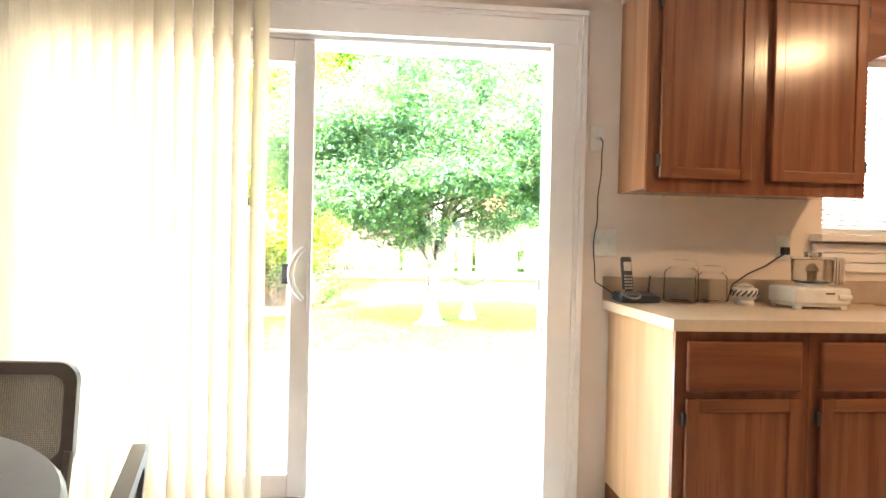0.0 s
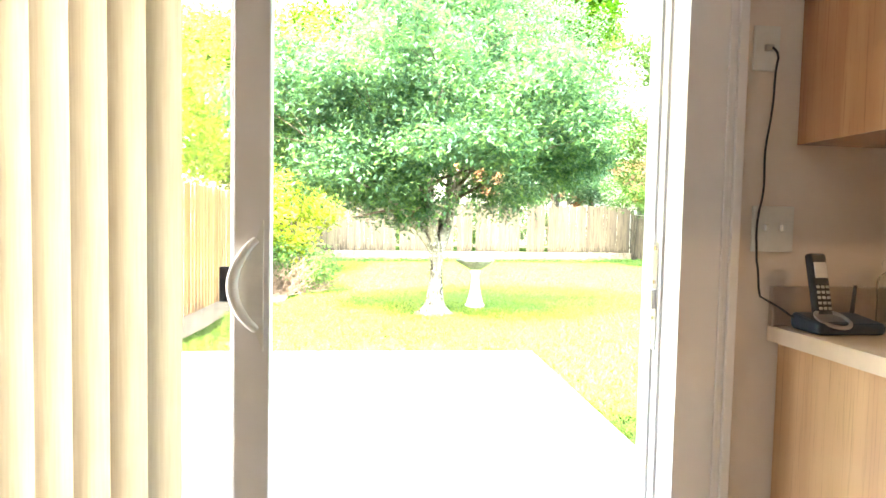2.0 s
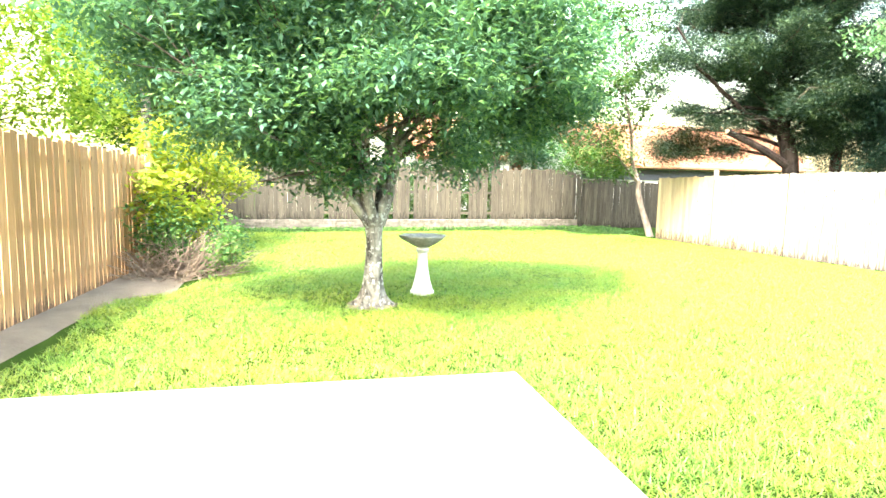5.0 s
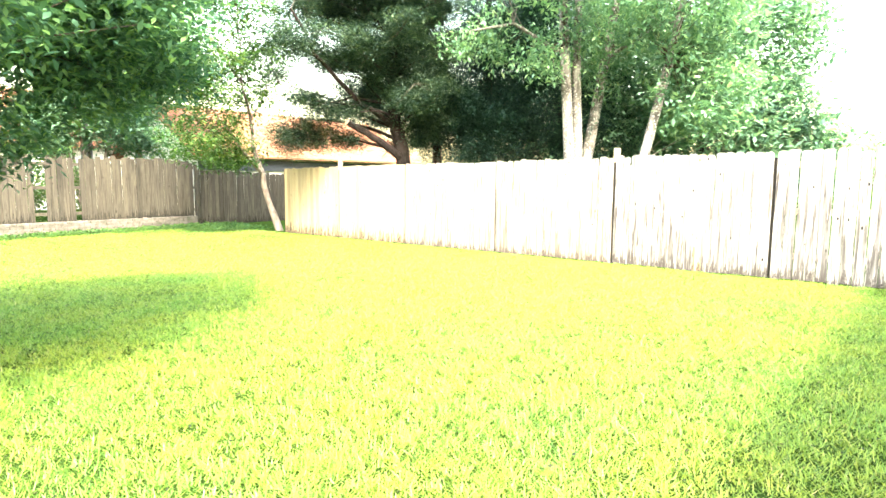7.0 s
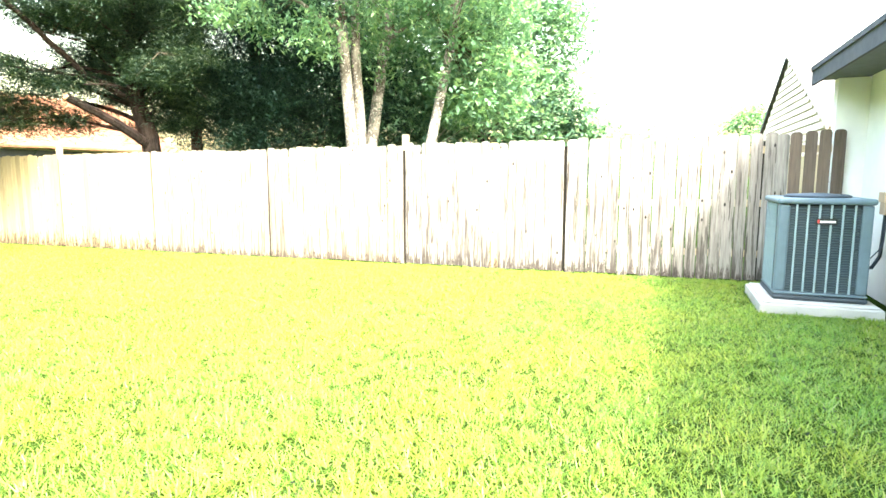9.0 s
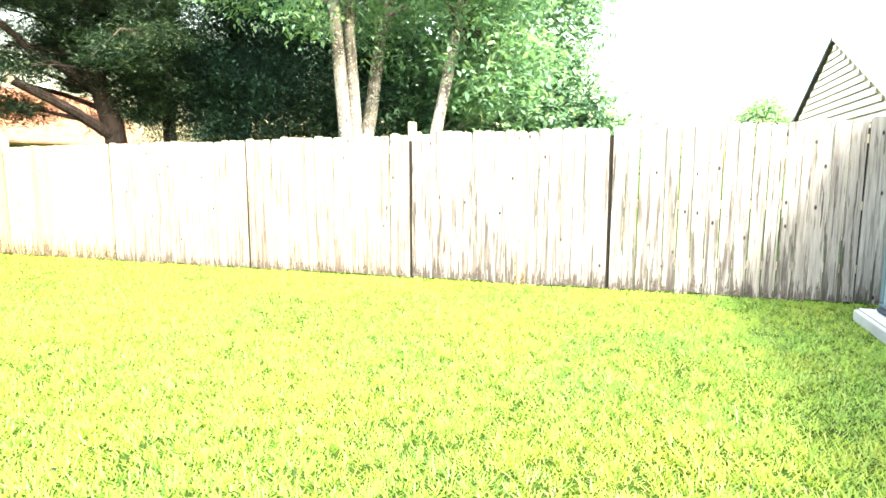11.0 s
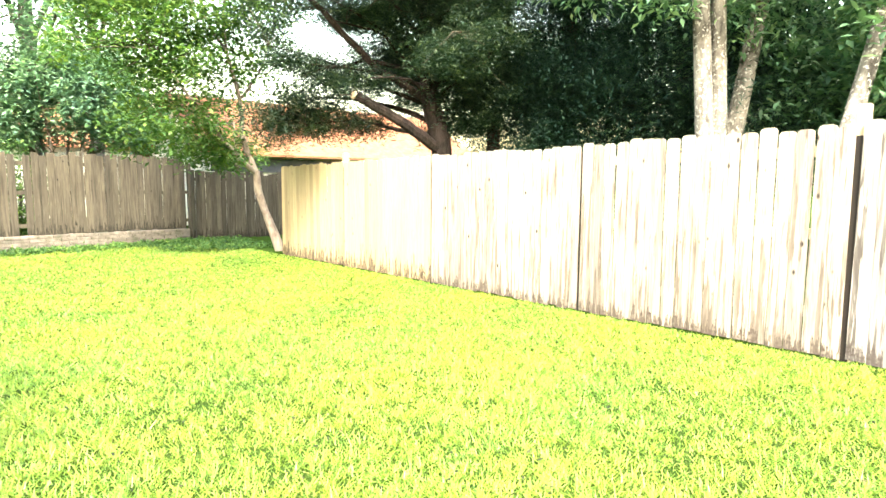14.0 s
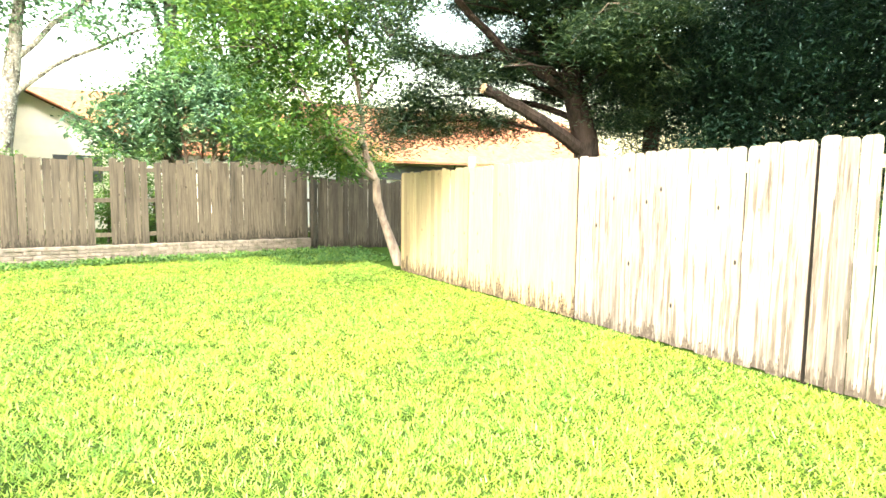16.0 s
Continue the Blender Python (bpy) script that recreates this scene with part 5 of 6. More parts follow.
# ---- air-conditioning unit by the house wall ----
pad = thing("equipment_pad", (8.95, 3.48, 0.0), "pale concrete pad under the air conditioner", "pad")
part("slab", box(-0.50, 0.62, -0.43, 0.62, -0.12, 0.052, 0.012), CONCRETE, pad)
part("slab_lip", box(-0.47, 0.59, -0.40, 0.59, 0.0525, 0.072, 0.008), CONCRETE, pad)
ac = thing("air_conditioner", (9.02, 3.56, 0.074), "blue-grey outdoor air conditioning unit with ribbed louvres", "air conditioner")
H = 1.02
part("base_pan", box(-0.41, 0.41, -0.41, 0.41, 0.0, 0.05, 0.02), AC_DARK, ac)
part("coil", box(-0.375, 0.375, -0.375, 0.375, 0.05, H - 0.06, 0.05), AC_DARK, ac)
part("top_cap", box(-0.42, 0.42, -0.42, 0.42, H - 0.06, H, 0.025, None, 3), AC_PAINT, ac)
part("bottom_band", box(-0.405, 0.405, -0.405, 0.405, 0.052, 0.085, 0.02), AC_PAINT, ac)
for sx in (-1, 1):
    for sy in (-1, 1):
        part("corner_post", box(sx * 0.40 - (0.10 if sx > 0 else 0), sx * 0.40 + (0.10 if sx < 0 else 0), sy * 0.40 - (0.10 if sy > 0 else 0), sy * 0.40 + (0.10 if sy < 0 else 0), 0.086, H - 0.061, 0.02), AC_PAINT, ac)
LV = {}
for side in range(4):
    turn = pose(0, 0, 0, 0, 0, 90 * side)
    for i in range(34):
        if "lv" not in LV:
            bm = box(-0.30, 0.30, -0.008, 0.008, -0.0035, 0.0035)
            bmesh.ops.transform(bm, matrix=pose(0, 0, 0, 35), verts=bm.verts)
            LV["lv"] = finish(bm, "louvre", AC_LOUVRE)
        ob = new("louvre", LV["lv"])
        ob.parent = ac
        ob.matrix_local = turn @ pose(0, -0.388, 0.10 + i * 0.0248)
    for i in range(6):
        if "rib" not in LV:
            LV["rib"] = finish(box(-0.009, 0.009, -0.008, 0.008, 0.086, H - 0.061, 0.003, None, 1), "rib", AC_RIB)
        ob = new("rib", LV["rib"])
        ob.parent = ac
        ob.matrix_local = turn @ pose(-0.245 + i * 0.098, -0.402, 0)
badge = part("badge", box(-0.418, -0.411, -0.10, 0.085, 0.765, 0.825, 0.002), BLACK, ac, "black maker's badge with a pale stroke")
part("badge_stroke", box(-0.4205, -0.4183, -0.085, 0.045, 0.785, 0.805), WHITE_PLASTIC, badge)
part("badge_stroke", box(-0.4205, -0.4183, 0.05, 0.07, 0.78, 0.815), RED_SHAPE, badge)
part("fan_guard", lathe([(0.30, H + 0.001), (0.30, H + 0.018), (0.27, H + 0.03), (0.05, H + 0.045)], 32), AC_DARK, ac, smooth=True)
switch_box = thing("disconnect_box", (9.30, WALL_OUT + 0.002, 1.02), "small tan electrical disconnect box on the wall", "electrical box")
part("case", box(-0.075, 0.075, 0.0, 0.09, -0.11, 0.11, 0.006), BOX_TAN, switch_box)
part("cover", box(-0.085, 0.085, 0.06, 0.105, 0.02, 0.125, 0.006), BOX_TAN, switch_box)
part("conduit", tube([(0.03, 0.045, -0.11), (0.03, 0.05, -0.35), (0.0, 0.07, -0.55), (-0.10, 0.16, -0.66), (-0.2, 0.33, -0.66)], 0.018, 10), AC_DARK, switch_box, "black flexible conduit", True)
part("thin_cable", tube([(-0.02, 0.045, -0.11), (-0.03, 0.05, -0.25), (-0.06, 0.08, -0.45), (-0.12, 0.2, -0.58), (-0.2, 0.33, -0.6)], 0.006, 8), AC_DARK, switch_box)
part("wall_cable", tube([(0.05, 0.03, -0.11), (-0.0, 0.008, -0.25), (-0.4, 0.008, -0.28), (-1.3, 0.008, -0.3)], 0.006, 8), AC_DARK, switch_box)

# low weeds along the foot of the back wall and in the corner
g3 = np.random.default_rng(61)
wx = g3.uniform(-2.4, 10.2, 900)
wy = 22.0 + (wx + 2.75) * 0.108 - np.abs(g3.normal(0, 0.35, 900)) - 0.05
wx = np.concatenate([wx, g3.uniform(8.6, 10.9, 260)])
wy = np.concatenate([wy, g3.uniform(20.6, 23.4, 260)])
spots = np.stack([wx, wy, ground_z(wx, wy) + g3.uniform(0.0, 0.06, len(wx))], 1)
tagged(new("weeds", leaves_mesh("weeds", spots, 14, (0.09, 0.07, 0.025), 0.06, LEAF_SLIM, 62, -0.35, 0.7)), "low leafy weeds along the foot of the block wall", "weeds", kind="stuff")


# ---- kitchen: cabinets and counter ----
def panel_door(name, x0, x1, z0, z1, yf, parent, hinge="left", drawer=False):
    """Frame-and-panel cabinet door: four framing members and a recessed panel."""
    f, t = 0.047, 0.02
    if drawer:
        return part(name, box(x0, x1, yf - 0.004, yf + t - 0.004, z0, z1, 0.009, None, 3), OAK_H, parent)
    d = part(name, box(x0 + f - 0.004, x1 - f + 0.004, yf + 0.004, yf + t - 0.003, z0 + (0.035 if drawer else f) - 0.004, z1 - (0.035 if drawer else f) + 0.004), OAK_H if drawer else OAK_V, parent)
    fz = 0.035 if drawer else f
    part("stile", box(x0, x0 + f, yf - 0.004, yf + t - 0.004, z0, z1, 0.005), OAK_V, d)
    part("stile", box(x1 - f, x1, yf - 0.004, yf + t - 0.004, z0, z1, 0.005), OAK_V, d)
    part("rail", box(x0 + f - 0.002, x1 - f + 0.002, yf - 0.0035, yf + t - 0.005, z0, z0 + fz, 0.005), OAK_H, d)
    part("rail", box(x0 + f - 0.002, x1 - f + 0.002, yf - 0.0035, yf + t - 0.005, z1 - fz, z1, 0.005), OAK_H, d)
    if not drawer:
        hx = x0 - 0.006 if hinge == "left" else x1 + 0.006
        for z in (z0 + 0.07, z1 - 0.07):
            part("hinge", box(hx - 0.006, hx + 0.006, yf + 0.0, yf + 0.02, z - 0.024, z + 0.024, 0.003), HINGE, d, "dark metal hinge")
    return d


def face_frame(xs, zs, openings, y0, y1, parent):
    bm = slab(xs, zs, openings, y0, y1)
    return part("face_frame", bm, OAK_V, parent)


UX0, UX1, UY = 1.0, 1.93, 2.225
upper = thing("wall_cabinet", (0, 0, 0), "stained oak wall cabinet with two panelled doors", "cabinet")
bm = slab([UX0 + 0.004, UX1 - 0.004], [1.536, 2.38], [], UY + 0.021, WALL_IN - 0.003)
part("body", bm, OAK_BODY, upper)
face_frame([UX0, UX1], [1.52, 2.385], [(1.06, 1.40, 1.60, 2.31), (1.53, 1.885, 1.60, 2.31)], UY, UY + 0.02, upper)
panel_door("cabinet_door", 1.045, 1.425, 1.575, 2.345, UY - 0.021, upper)
panel_door("cabinet_door", 1.51, 1.91, 1.575, 2.345, UY - 0.021, upper, "right")
for x in (1.08, 1.27, 1.48, 1.70):
    part("cup_hook", tube([(x, UY + 0.03, 1.536), (x, UY + 0.03, 1.512), (x + 0.006, UY + 0.03, 1.504), (x + 0.012, UY + 0.03, 1.509)], 0.0022, 6), BRASS, upper, "small brass cup hook")
valance = thing("window_valance", (0, 0, 0), "scalloped oak valance bridging above the window", "valance")
bm = bmesh.new()
pr = [(UX1 + 0.002, 2.38)] + [(UX1 + 0.002 + 1.18 * i / 24, 2.08 + 0.05 * abs(math.sin(math.pi * i / 8)) ** 0.7) for i in range(25)] + [(UX1 + 1.182, 2.38)]
a = [bm.verts.new((x, UY + 0.002, z)) for x, z in pr]
b = [bm.verts.new((x, UY + 0.02, z)) for x, z in pr]
bm.faces.new(a)
bm.faces.new(b)
for i in range(len(pr)):
    bm.faces.new((a[i], a[(i + 1) % len(pr)], b[(i + 1) % len(pr)], b[i]))
part("board", bm, OAK_H, valance)
tagged(part("soffit", box(UX0 - 0.0, 4.2, UY - 0.03, WALL_IN - 0.003, 2.39, CEIL), CEIL_PAINT), "painted soffit above the wall cabinets", "soffit", kind="structure")

BY = 1.905
TOP = 1.06
for n, (xa, xb) in enumerate(((0.975, 1.462), (1.464, 2.05), (2.052, 2.96), (2.962, 3.6))):
    unit = thing("base_cabinet", (0, 0, 0), "stained oak base cabinet with drawer and panelled door", "cabinet", "base cabinets under the counter")
    # the end unit's body takes the oak with door glare painted in
    part("body", slab([xa + 0.003, xb - 0.003], [FLOOR + 0.10, TOP - 0.043], [], BY + 0.021, WALL_IN - 0.003), OAK_SIDE_LIT if n == 0 else OAK_V, unit, "oak side panel with the glare from the door coloured in" if n == 0 else "")
    part("toe_kick", box(xa + 0.003, xb - 0.003, BY + 0.08, WALL_IN - 0.01, FLOOR - 0.004, FLOOR + 0.099), OAK_V, unit)
    face_frame([xa, xb], [FLOOR + 0.10, TOP - 0.043], [(xa + 0.05, xb - 0.05, 0.82, 0.965), (xa + 0.05, xb - 0.05, 0.30, 0.76)], BY, BY + 0.02, unit)
    panel_door("drawer_front", xa + 0.035, xb - 0.035, 0.81, 0.985, BY - 0.021, unit, drawer=True)
    panel_door("cabinet_door", xa + 0.035, xb - 0.035, 0.28, 0.785, BY - 0.021, unit)
counter = thing("worktop", (0, 0, 0), "beige laminate kitchen worktop with a short splashback", "worktop")
SINK = (2.2, 2.85, 1.98, 2.42)
bm = slab([0.945, 3.62], [1.862, WALL_IN - 0.003], [SINK], TOP - 0.04, TOP)
bmesh.ops.transform(bm, matrix=Matrix(((1, 0, 0, 0), (0, 0, 1, 0), (0, 1, 0, 0), (0, 0, 0, 1))), verts=bm.verts)
part("top", bm, LAMINATE, counter)
part("splashback", box(0.945, 3.62, WALL_IN - 0.022, WALL_IN - 0.003, TOP + 0.001, TOP + 0.105, 0.003), SPLASH, counter, "brownish laminate splashback")
sink = thing("sink", (0, 0, 0), "dark steel kitchen sink set in the worktop", "sink")
part("rim", slab([SINK[0] - 0.02, SINK[1] + 0.02], [SINK[2] - 0.02, SINK[3] + 0.02], [(SINK[0] + 0.01, SINK[1] - 0.01, SINK[2] + 0.01, SINK[3] - 0.01)], -0.004, 0.0), CHROME, sink)
sink.children[0].data.transform(Matrix(((1, 0, 0, 0), (0, 0, 1, 0), (0, -1, 0, TOP + 0.001), (0, 0, 0, 1))))
part("bowl", box(SINK[0] + 0.008, SINK[1] - 0.008, SINK[2] + 0.008, SINK[3] - 0.008, TOP - 0.2, TOP - 0.17, 0.01), BLACK, sink)

# ---- things on the counter and wall ----
phone = thing("cordless_phone", (1.055, 2.43, TOP), "black cordless phone standing in its dark blue base", "telephone")
bm = box(-0.085, 0.095, -0.055, 0.05, 0.001, 0.032, 0.012, None, 3)
for v in bm.verts:
    v.co.z *= 1.0 + 0.5 * max(0, v.co.y / 0.05)
part("base", bm, DARK_BLUE, phone, "dark blue answering base")
bm = lathe([(0.042, 0), (0.042, 0.004), (0.034, 0.006), (0.033, 0.0)], 24)
bmesh.ops.transform(bm, matrix=pose(-0.03, -0.03, 0.036, 25), verts=bm.verts)
part("ring", bm, SILVER, phone, "silver ring round the cradle")
part("antenna", tube([(0.075, 0.035, 0.03), (0.082, 0.035, 0.115)], [0.006, 0.004], 8), BLACK, phone)
bm = box(-0.024, 0.024, -0.012, 0.012, 0.0, 0.17, 0.009, None, 3)
for v in bm.verts:
    v.co.x *= 1.0 - 0.12 * math.sin(math.pi * v.co.z / 0.17)
bmesh.ops.transform(bm, matrix=pose(-0.03, 0.0, 0.03, -14), verts=bm.verts)
handset = part("handset", bm, BLACK, phone)
bm = box(-0.017, 0.017, -0.0145, -0.0122, 0.105, 0.145, 0.001)
bmesh.ops.transform(bm, matrix=pose(-0.03, 0.0, 0.03, -14), verts=bm.verts)
part("screen", bm, SILVER, handset, "pale display")
for i in range(3):
    for j in range(5):
        bm = box(-0.0175 + i * 0.0125, -0.0085 + i * 0.0125, -0.0142, -0.0122, 0.025 + j * 0.0135, 0.032 + j * 0.0135, 0.0008, None, 1)
        bmesh.ops.transform(bm, matrix=pose(-0.03, 0.0, 0.03, -14), verts=bm.verts)
        part("key", bm, SILVER, handset)


def jar(at, label, r, h):
    j = thing("glass_jar", at, label, "jar", "glass storage jars")
    prof = [(r * 0.86, 0.002), (r, 0.012), (r, h * 0.62), (r * 0.94, h * 0.70), (r * 0.72, h * 0.76), (r * 0.74, h * 0.78)]
    bm = bmesh.new()
    swirl = lambda a, z: 1 + 0.018 * math.cos(9 * a + z * 30)
    lathe(prof + [(r * 0.70, h * 0.78), (r * 0.68, h * 0.76), (r * 0.88, h * 0.69), (r * 0.94, h * 0.6), (r * 0.94, 0.018), (r * 0.5, 0.012)], 36, bm, swirl)
    part("body", bm, JAR_GLASS, j, "swirled clear glass", True)
    part("lid", lathe([(r * 0.70, h * 0.785), (r * 0.86, h * 0.80), (r * 0.90, h * 0.86), (r * 0.80, h * 0.94), (r * 0.4, h), (0.01, h * 1.005)], 36), JAR_GLASS, j, smooth=True)


jar((1.262, 2.43, TOP), "larger swirled clear glass jar with a lid", 0.072, 0.20)
jar((1.408, 2.44, TOP), "smaller swirled clear glass jar with a lid", 0.064, 0.175)
bowl = thing("ceramic_pot", (1.525, 2.38, TOP), "small white ceramic pot with a dark lattice band", "pot")
part("pot", lathe([(0.038, 0.001), (0.04, 0.012), (0.034, 0.022), (0.052, 0.04), (0.056, 0.055), (0.048, 0.072), (0.03, 0.078)], 30), CERAMIC, bowl, smooth=True)
for i in range(16):
    a = i * math.pi / 8
    part("lattice_mark", tube([(0.0545 * math.cos(a), 0.0545 * math.sin(a), 0.040), (0.0575 * math.cos(a + 0.2), 0.0575 * math.sin(a + 0.2), 0.053), (0.0535 * math.cos(a + 0.4), 0.0535 * math.sin(a + 0.4), 0.064)], 0.0035, 5), BLACK, bowl)
part("lid", lathe([(0.031, 0.0785), (0.034, 0.083), (0.02, 0.09), (0.006, 0.094)], 24), CERAMIC, bowl, smooth=True)

proc = thing("food_processor", (1.77, 2.30, TOP), "white food processor with a clear plastic work bowl", "food processor")
proc.matrix_world = proc.matrix_world @ Matrix.Scale(0.9, 4)
part("housing", box(-0.15, 0.13, -0.09, 0.10, 0.022, 0.10, 0.014, None, 3), WHITE_PLASTIC, proc)
part("plinth", box(-0.14, 0.12, -0.08, 0.09, 0.012, 0.0225, 0.003), WHITE_PLASTIC, proc)
for x in (-0.125, 0.095):
    for y in (-0.07, 0.07):
        part("foot", box(x - 0.012, x + 0.02, y - 0.012, y + 0.012, 0.0, 0.0125, 0.002), WHITE_PLASTIC, proc)
part("lever", box(0.06, 0.125, -0.10, -0.0905, 0.05, 0.07, 0.004), WHITE_PLASTIC, proc)
part("brand_mark", box(0.0, 0.045, -0.0925, -0.0905, 0.07, 0.077), BLACK, proc, "small dark maker's mark")
part("collar", lathe([(0.062, 0.1005), (0.062, 0.115), (0.055, 0.118)], 28), WHITE_PLASTIC, proc, smooth=True)
wb = bmesh.new()
lathe([(0.072, 0.116), (0.084, 0.125), (0.088, 0.225), (0.084, 0.228), (0.082, 0.225), (0.078, 0.13), (0.03, 0.124)], 36, wb)
part("work_bowl", wb, CLEAR_PLASTIC, proc, "clear plastic bowl", True)
part("bowl_lid", lathe([(0.09, 0.2285), (0.09, 0.238), (0.04, 0.24)], 36), CLEAR_PLASTIC, proc, smooth=True)
part("feed_tube", box(-0.025, 0.035, -0.02, 0.03, 0.2405, 0.262, 0.006), CLEAR_PLASTIC, proc)
part("chute", box(0.086, 0.135, -0.04, 0.04, 0.11, 0.238, 0.008), CLEAR_PLASTIC, proc)
part("spindle", lathe([(0.02, 0.125), (0.02, 0.165), (0.03, 0.17), (0.018, 0.19), (0.006, 0.2)], 20), BOX_TAN, proc, smooth=True)
outlet = thing("wall_outlet", (1.80, WALL_IN - 0.001, 1.31), "black plug in a wall outlet with a trailing cord", "outlet")
part("plate", box(-0.035, 0.035, -0.007, 0.0, -0.057, 0.057, 0.003), WHITE_PLASTIC, outlet)
part("plug", box(-0.02, 0.012, -0.035, -0.0072, -0.03, 0.005, 0.004), BLACK, outlet)
part("cord", tube([(-0.005, -0.035, -0.02), (-0.06, -0.05, -0.045), (-0.12, -0.06, -0.08), (-0.2, -0.05, -0.12), (-0.27, -0.045, -0.17), (-0.29, -0.045, -0.246)], 0.0035, 8), BLACK, outlet, smooth=True)

sw = thing("light_switch", (0.945, WALL_IN - 0.001, 1.315), "white double light switch plate", "light switch")
part("plate", box(-0.058, 0.058, -0.007, 0.0, -0.06, 0.06, 0.003), WHITE_PLASTIC, sw)
for x in (-0.023, 0.023):
    part("toggle", box(x - 0.005, x + 0.005, -0.019, -0.0072, -0.006, 0.012, 0.002), WHITE_PLASTIC, sw)
jack = thing("phone_jack", (0.905, WALL_IN - 0.001, 1.78), "white wall phone jack with a dangling black cord", "phone jack")
part("plate", box(-0.036, 0.036, -0.006, 0.0, -0.058, 0.058, 0.003), WHITE_PLASTIC, jack)
part("socket", box(-0.008, 0.014, -0.016, -0.0062, -0.008, 0.008, 0.002), SILVER, jack)
pts = [(0.008, -0.016, 0.0), (0.018, -0.03, -0.03), (0.012, -0.014, -0.16), (0.006, -0.012, -0.30), (-0.004, -0.012, -0.42), (-0.010, -0.014, -0.55), (0.0, -0.03, -0.64), (0.06, -0.06, -0.685), (0.12, -0.10, -0.705)]
cv = []
for i in range(len(pts) - 1):
    for u in range(4):
        q = Vector(pts[i]).lerp(Vector(pts[i + 1]), u / 4)
        cv.append(q + Vector((0.004 * math.sin(i * 4 + u), 0, 0)))
part("cord", tube(cv, 0.0028, 7), BLACK, jack, "black phone cord", True)

# ---- vertical blind drawn to one side of the door ----
vb = thing("vertical_blind", (0, 0, 0), "cream vertical vane blind drawn aside at the patio door", "blind")
part("head_rail", box(-2.1, 0.92, 2.40, 2.45, 2.40, 2.44, 0.004), WHITE_PLASTIC, vb)
for x in (-1.9, 0.86):
    part("bracket", box(x - 0.015, x + 0.015, 2.45, WALL_IN - 0.0265, 2.405, 2.445, 0.002), CHROME, vb)
vr = random.Random(8)
x = -1.86
i = 0
while x < -0.55:
    bm = bmesh.new()
    seg = 5
    turn_v = 60 + vr.uniform(-4, 4)
    lo, hi = [], []
    for s in range(seg + 1):
        u = (s / seg - 0.5) * 0.089
        bow = 0.008 * (1 - (2 * s / seg - 1) ** 2)
        lo.append(bm.verts.new((u, bow, 0.0)))
        hi.append(bm.verts.new((u, bow, 2.21)))
    for s in range(seg):
        bm.faces.new((lo[s], lo[s + 1], hi[s + 1], hi[s]))
    bmesh.ops.solidify(bm, geom=bm.faces[:], thickness=0.0008)
    bmesh.ops.transform(bm, matrix=pose(x, 2.425, 0.175, 0, 0, turn_v), verts=bm.verts)
    part("vane", bm, VANE, vb, smooth=True)
    x += 0.077
    i += 1

# ---- dining table and chairs ----
table = thing("dining_table", (-1.085, 0.68, FLOOR), "round dark grey dining table with a glossy top", "table")
part("tabletop", lathe([(0.60, 0.715), (0.635, 0.722), (0.645, 0.735), (0.635, 0.748), (0.60, 0.75)], 64), TABLE_TOP, table, smooth=True)
part("seam", box(-0.62, 0.62, -0.0015, 0.0015, 0.7502, 0.7512), BLACK, table)
part("column", lathe([(0.06, 0.03), (0.055, 0.1), (0.05, 0.6), (0.09, 0.714)], 24), CHAIR_FRAME, table, smooth=True)
for k in range(4):
    a = k * math.pi / 2 + 0.5
    part("leg", tube([(0.05 * math.cos(a), 0.05 * math.sin(a), 0.1), (0.25 * math.cos(a), 0.25 * math.sin(a), 0.07), (0.42 * math.cos(a), 0.42 * math.sin(a), 0.02)], [0.03, 0.026, 0.02], 10), CHAIR_FRAME, table, smooth=True)


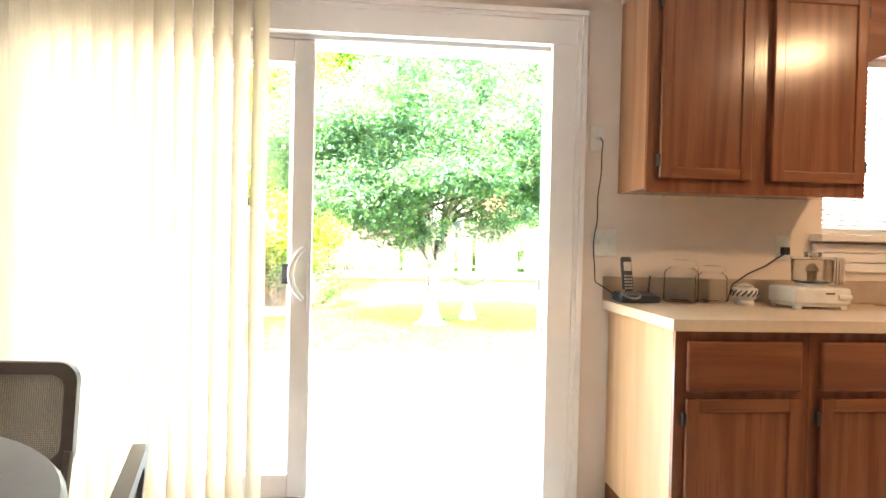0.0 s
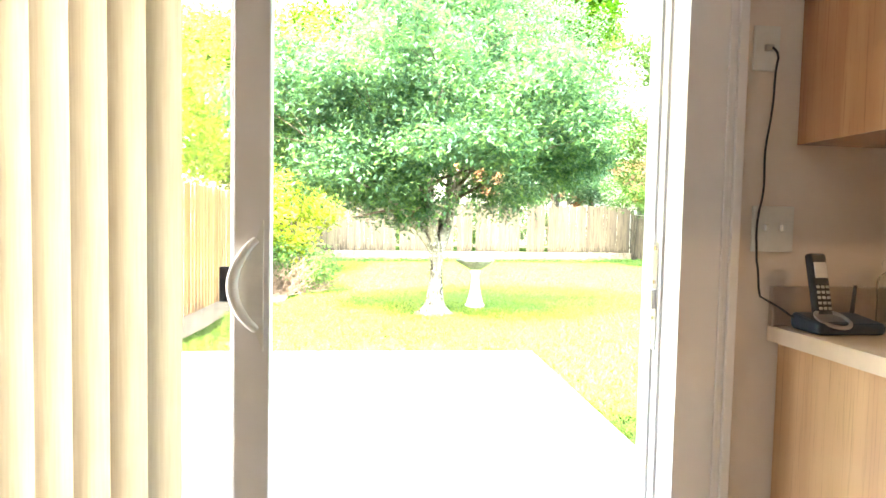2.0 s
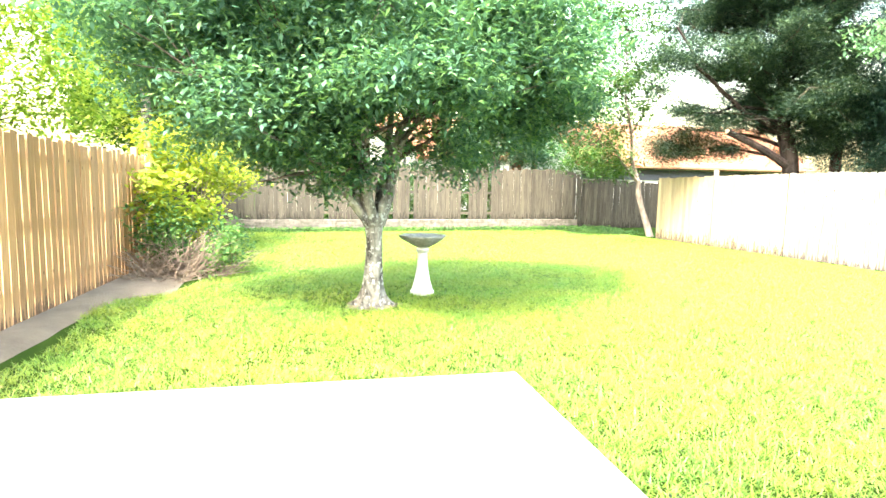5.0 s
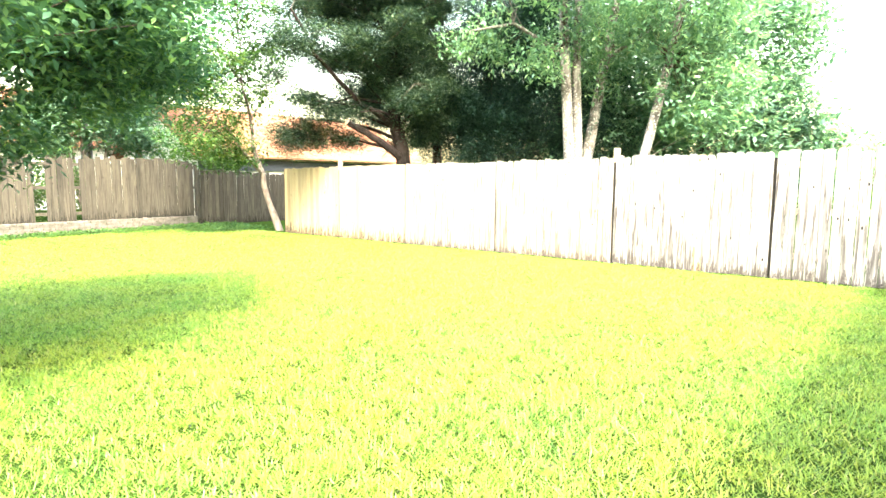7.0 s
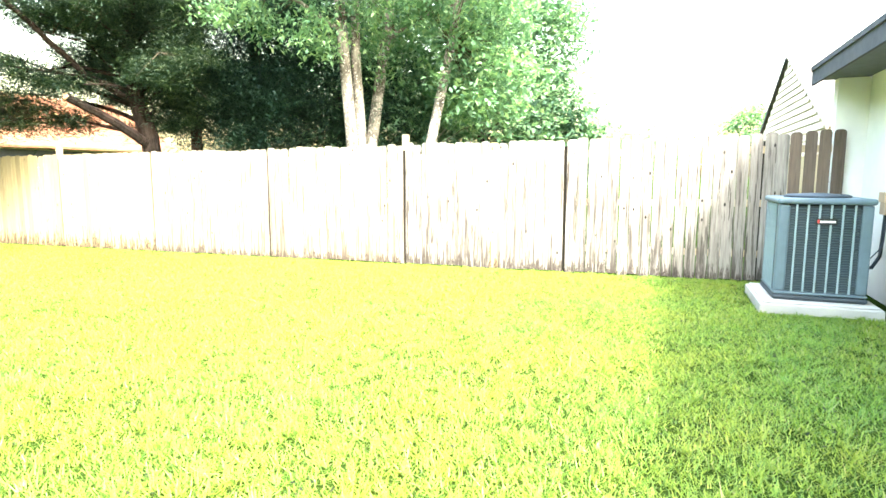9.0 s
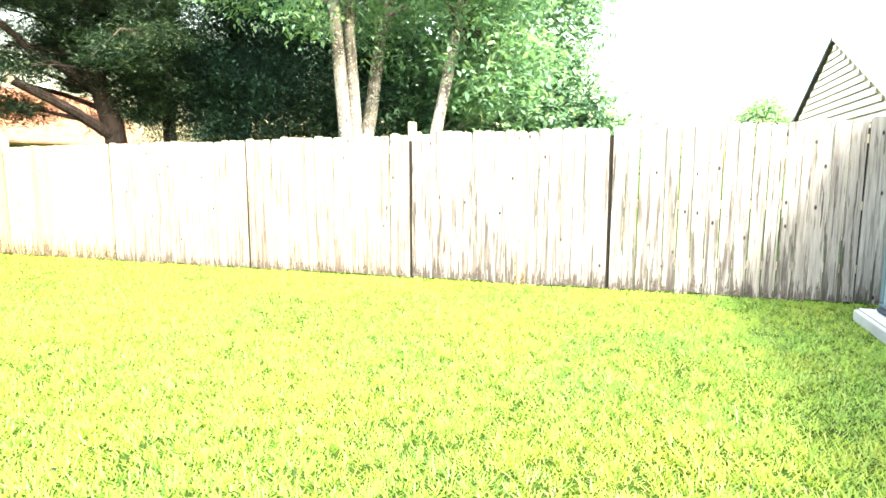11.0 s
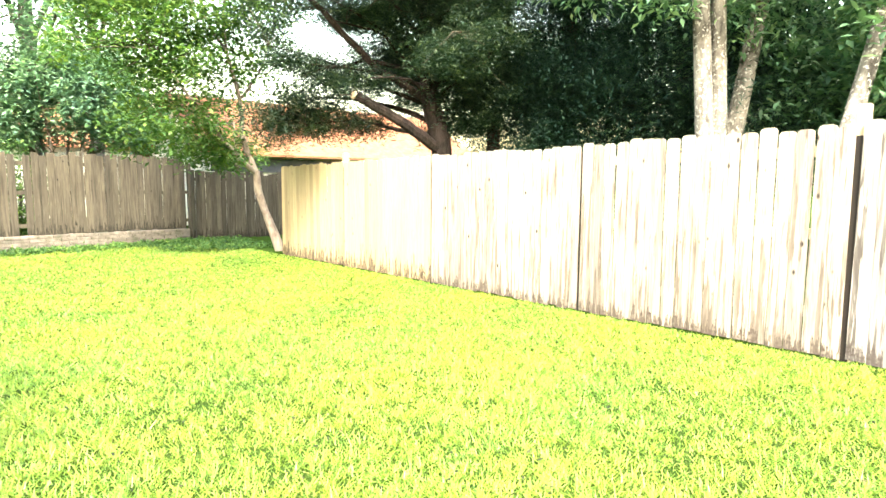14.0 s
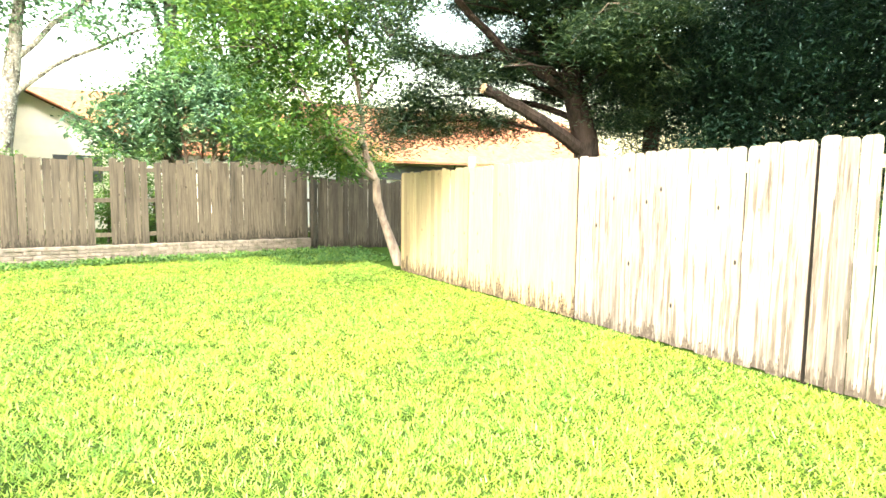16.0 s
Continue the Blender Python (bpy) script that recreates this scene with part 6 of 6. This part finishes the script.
def chair(at, turn, label):
    """Faces +y before the turn; the back is at -y."""
    c = thing("dining_chair", at, label, "chair", "chairs round the table", turn=turn)
    part("seat", box(-0.22, 0.22, -0.21, 0.22, 0.43, 0.48, 0.02, None, 3), CHAIR_MESH, c)
    for sx in (-0.19, 0.19):
        part("leg", tube([(sx, 0.18, 0.43), (sx * 1.05, 0.20, 0.0)], [0.016, 0.013], 8), CHAIR_FRAME, c)
        part("leg", tube([(sx, -0.19, 0.43), (sx * 1.05, -0.24, 0.0)], [0.016, 0.013], 8), CHAIR_FRAME, c)
        part("upright", tube([(sx * 1.1, -0.20, 0.42), (sx * 1.12, -0.22, 0.55)], 0.014, 8), CHAIR_FRAME, c)
    w, z0_, z1_, r = 0.225, 0.49, 0.80, 0.055
    loop = []
    for cx, cz, a0 in ((w - r, z1_ - r, 0), (-w + r, z1_ - r, 90), (-w + r, z0_ + r, 180), (w - r, z0_ + r, 270)):
        for k in range(7):
            a = radians(a0 + 15 * k)
            loop.append((cx + r * math.cos(a), cz + r * math.sin(a)))
    bm = bmesh.new()
    n = len(loop)
    rings = []
    for inset, yy in ((0.0, -0.012), (0.0, 0.012), (0.034, 0.012), (0.034, -0.012)):
        ring = []
        for x_, z_ in loop:
            xx = x_ * (1 - inset / w)
            zz = (z_ - (z0_ + z1_) / 2) * (1 - inset / ((z1_ - z0_) / 2)) + (z0_ + z1_) / 2
            ring.append(bm.verts.new((xx, yy - 0.22 - 0.10 * (zz - z0_), zz)))
        rings.append(ring)
    for q in range(4):
        a_, b_ = rings[q], rings[(q + 1) % 4]
        for k in range(n):
            bm.faces.new((a_[k], a_[(k + 1) % n], b_[(k + 1) % n], b_[k]))
    bmesh.ops.bevel(bm, geom=[e for e in bm.edges if len(e.link_faces) == 2 and e.calc_face_angle(0) > 1.2], offset=0.006, segments=2, affect="EDGES")
    back_ = part("backrest", bm, CHAIR_FRAME, c, "dark rounded frame", True)
    bm = bmesh.new()
    for k in range(62):
        x_ = -w + 0.034 + (2 * w - 0.068) * (k + 0.5) / 62
        tube([(x_, -0.22 - 0.10 * 0.03, z0_ + 0.03), (x_, -0.22 - 0.10 * (z1_ - z0_ - 0.03), z1_ - 0.03)], 0.0023, 4, bm)
    for k in range(44):
        z_ = z0_ + 0.03 + (z1_ - z0_ - 0.06) * (k + 0.5) / 44
        tube([(-w + 0.03, -0.2215 - 0.10 * (z_ - z0_), z_), (w - 0.03, -0.2215 - 0.10 * (z_ - z0_), z_)], 0.0023, 4, bm)
    tagged(part("woven_panel", bm, CHAIR_MESH, back_, "open woven mesh panel"), kind="stuff")
    return c


chair((-1.125, 1.52, FLOOR - 0.012), 180, "dark framed dining chair with a woven mesh back")
chair((-0.62, 0.80, FLOOR), 106, "dark framed dining chair tucked at the round table")

# ceiling light over the kitchen floor, behind the walk
lamp = thing("ceiling_light", (2.5, 0.95, CEIL), "warm glass dome ceiling light over the kitchen", "lamp")
part("rim", lathe([(0.12, -0.03), (0.125, -0.012), (0.12, 0.0)], 32), BRASS, lamp, smooth=True)
part("shade", lathe([(0.01, -0.10), (0.05, -0.092), (0.09, -0.07), (0.115, -0.031)], 32), LAMP_GLOW, lamp, "warm glowing glass dome", True)

# ---- grass ----
g = np.random.default_rng(9)
N = 800000
gx, gy = g.uniform(-2.5, 10.27, N), g.uniform(2.9, 23.0, N)
# tufts of blades that spring from one crown, thinning out gradually towards the far fences
K, PER = 92000, 11
tx, ty = g.uniform(-2.5, 10.2, K), g.uniform(2.9, 23.0, K)
some = g.random(K) < np.clip(1.25 - np.hypot(tx - 4.6, ty - 6.6) / 9.5, 0.12, 1.0)
tx, ty = tx[some], ty[some]
K = len(tx)
tall = np.concatenate([g.uniform(0.5, 0.95, N), np.repeat(g.uniform(0.75, 1.45, K), PER)])
gx = np.concatenate([gx, np.repeat(tx, PER) + g.normal(0, 0.022, K * PER)])
gy = np.concatenate([gy, np.repeat(ty, PER) + g.normal(0, 0.022, K * PER)])
broad = 1.1 + 0.09 * np.clip(np.hypot(gx - 4.6, gy - 6.6) - 4.0, 0, 9)
N = len(gx)
near = g.random(N) < np.clip(1.0 - (gy - 11.0) / 14.0, 0.45, 1.0)
keep = near & (gx < 10.28) & ~((gx < 1.475) & (gx > -2.46) & (gy < 6.985))
keep &= ~((gx > 8.43) & (gy < 4.12) & (gx < 9.6)) & ~((gx > 7.9) & (gy < 3.05))
keep &= gx > -2.72 + 0.45 + np.where((gy > 10.8) & (gy < 15.5), 0.5, 0) + 0.15 * np.sin(gy * 1.7)
keep &= gy < 22.0 + (gx + 2.75) * 0.108 - 0.05
keep &= np.hypot((gx - TX) / 1.2, gy - TY) > g.uniform(0.18, 0.36, N)
gx, gy, tall, broad = gx[keep], gy[keep], tall[keep], broad[keep]
n = len(gx)
gz = ground_z(gx, gy) - 0.02
yaw = g.uniform(0, 2 * np.pi, n)
h = g.uniform(0.024, 0.046, n) * tall
lean = g.uniform(0.015, 0.075, n) * tall
w = g.uniform(0.003, 0.0052, n) * broad
ex, ey = np.cos(yaw), np.sin(yaw)
base = np.stack([gx, gy, gz], 1)
side = np.stack([-ey * w, ex * w, np.zeros(n)], 1)
tip = base + np.stack([ex * lean, ey * lean, h], 1)
v = np.stack([base - side, base + side, tip], 1).reshape(-1, 3)
tris = np.arange(n * 3).reshape(n, 3)
tagged(new("grass", np_mesh("grass", v, tris, GRASS)), "short bright green lawn grass", "grass", kind="stuff")

# fallen leaves and bits on the lawn, dark to stand for shade between blades
n = 9000
lx, ly = g.uniform(-2.0, 10.1, n), g.uniform(3.0, 21.5, n)
ok = ~((lx < 1.5) & (ly < 7.0)) & ~((lx > 8.1) & (ly < 4.2))
lx, ly = lx[ok], ly[ok]
n = len(lx)
yaw, s = g.uniform(0, 2 * np.pi, n), g.uniform(0.006, 0.018, n)
c0 = np.stack([lx, ly, ground_z(lx, ly) + g.uniform(0.012, 0.035, n)], 1)
ax = np.stack([np.cos(yaw) * s, np.sin(yaw) * s, g.uniform(-0.4, 0.4, n) * s], 1)
bx = np.stack([-np.sin(yaw) * s * 0.45, np.cos(yaw) * s * 0.45, g.uniform(-0.3, 0.3, n) * s], 1)
v = np.stack([c0 - ax, c0 + bx, c0 + ax, c0 - bx], 1).reshape(-1, 3)
tagged(new("leaf_litter", np_mesh("leaf_litter", v, np.arange(n * 4).reshape(n, 4), LITTER_SHADE)), "small leaf bits in the grass, coloured dark like the shade between blades", "fallen leaves", kind="stuff")
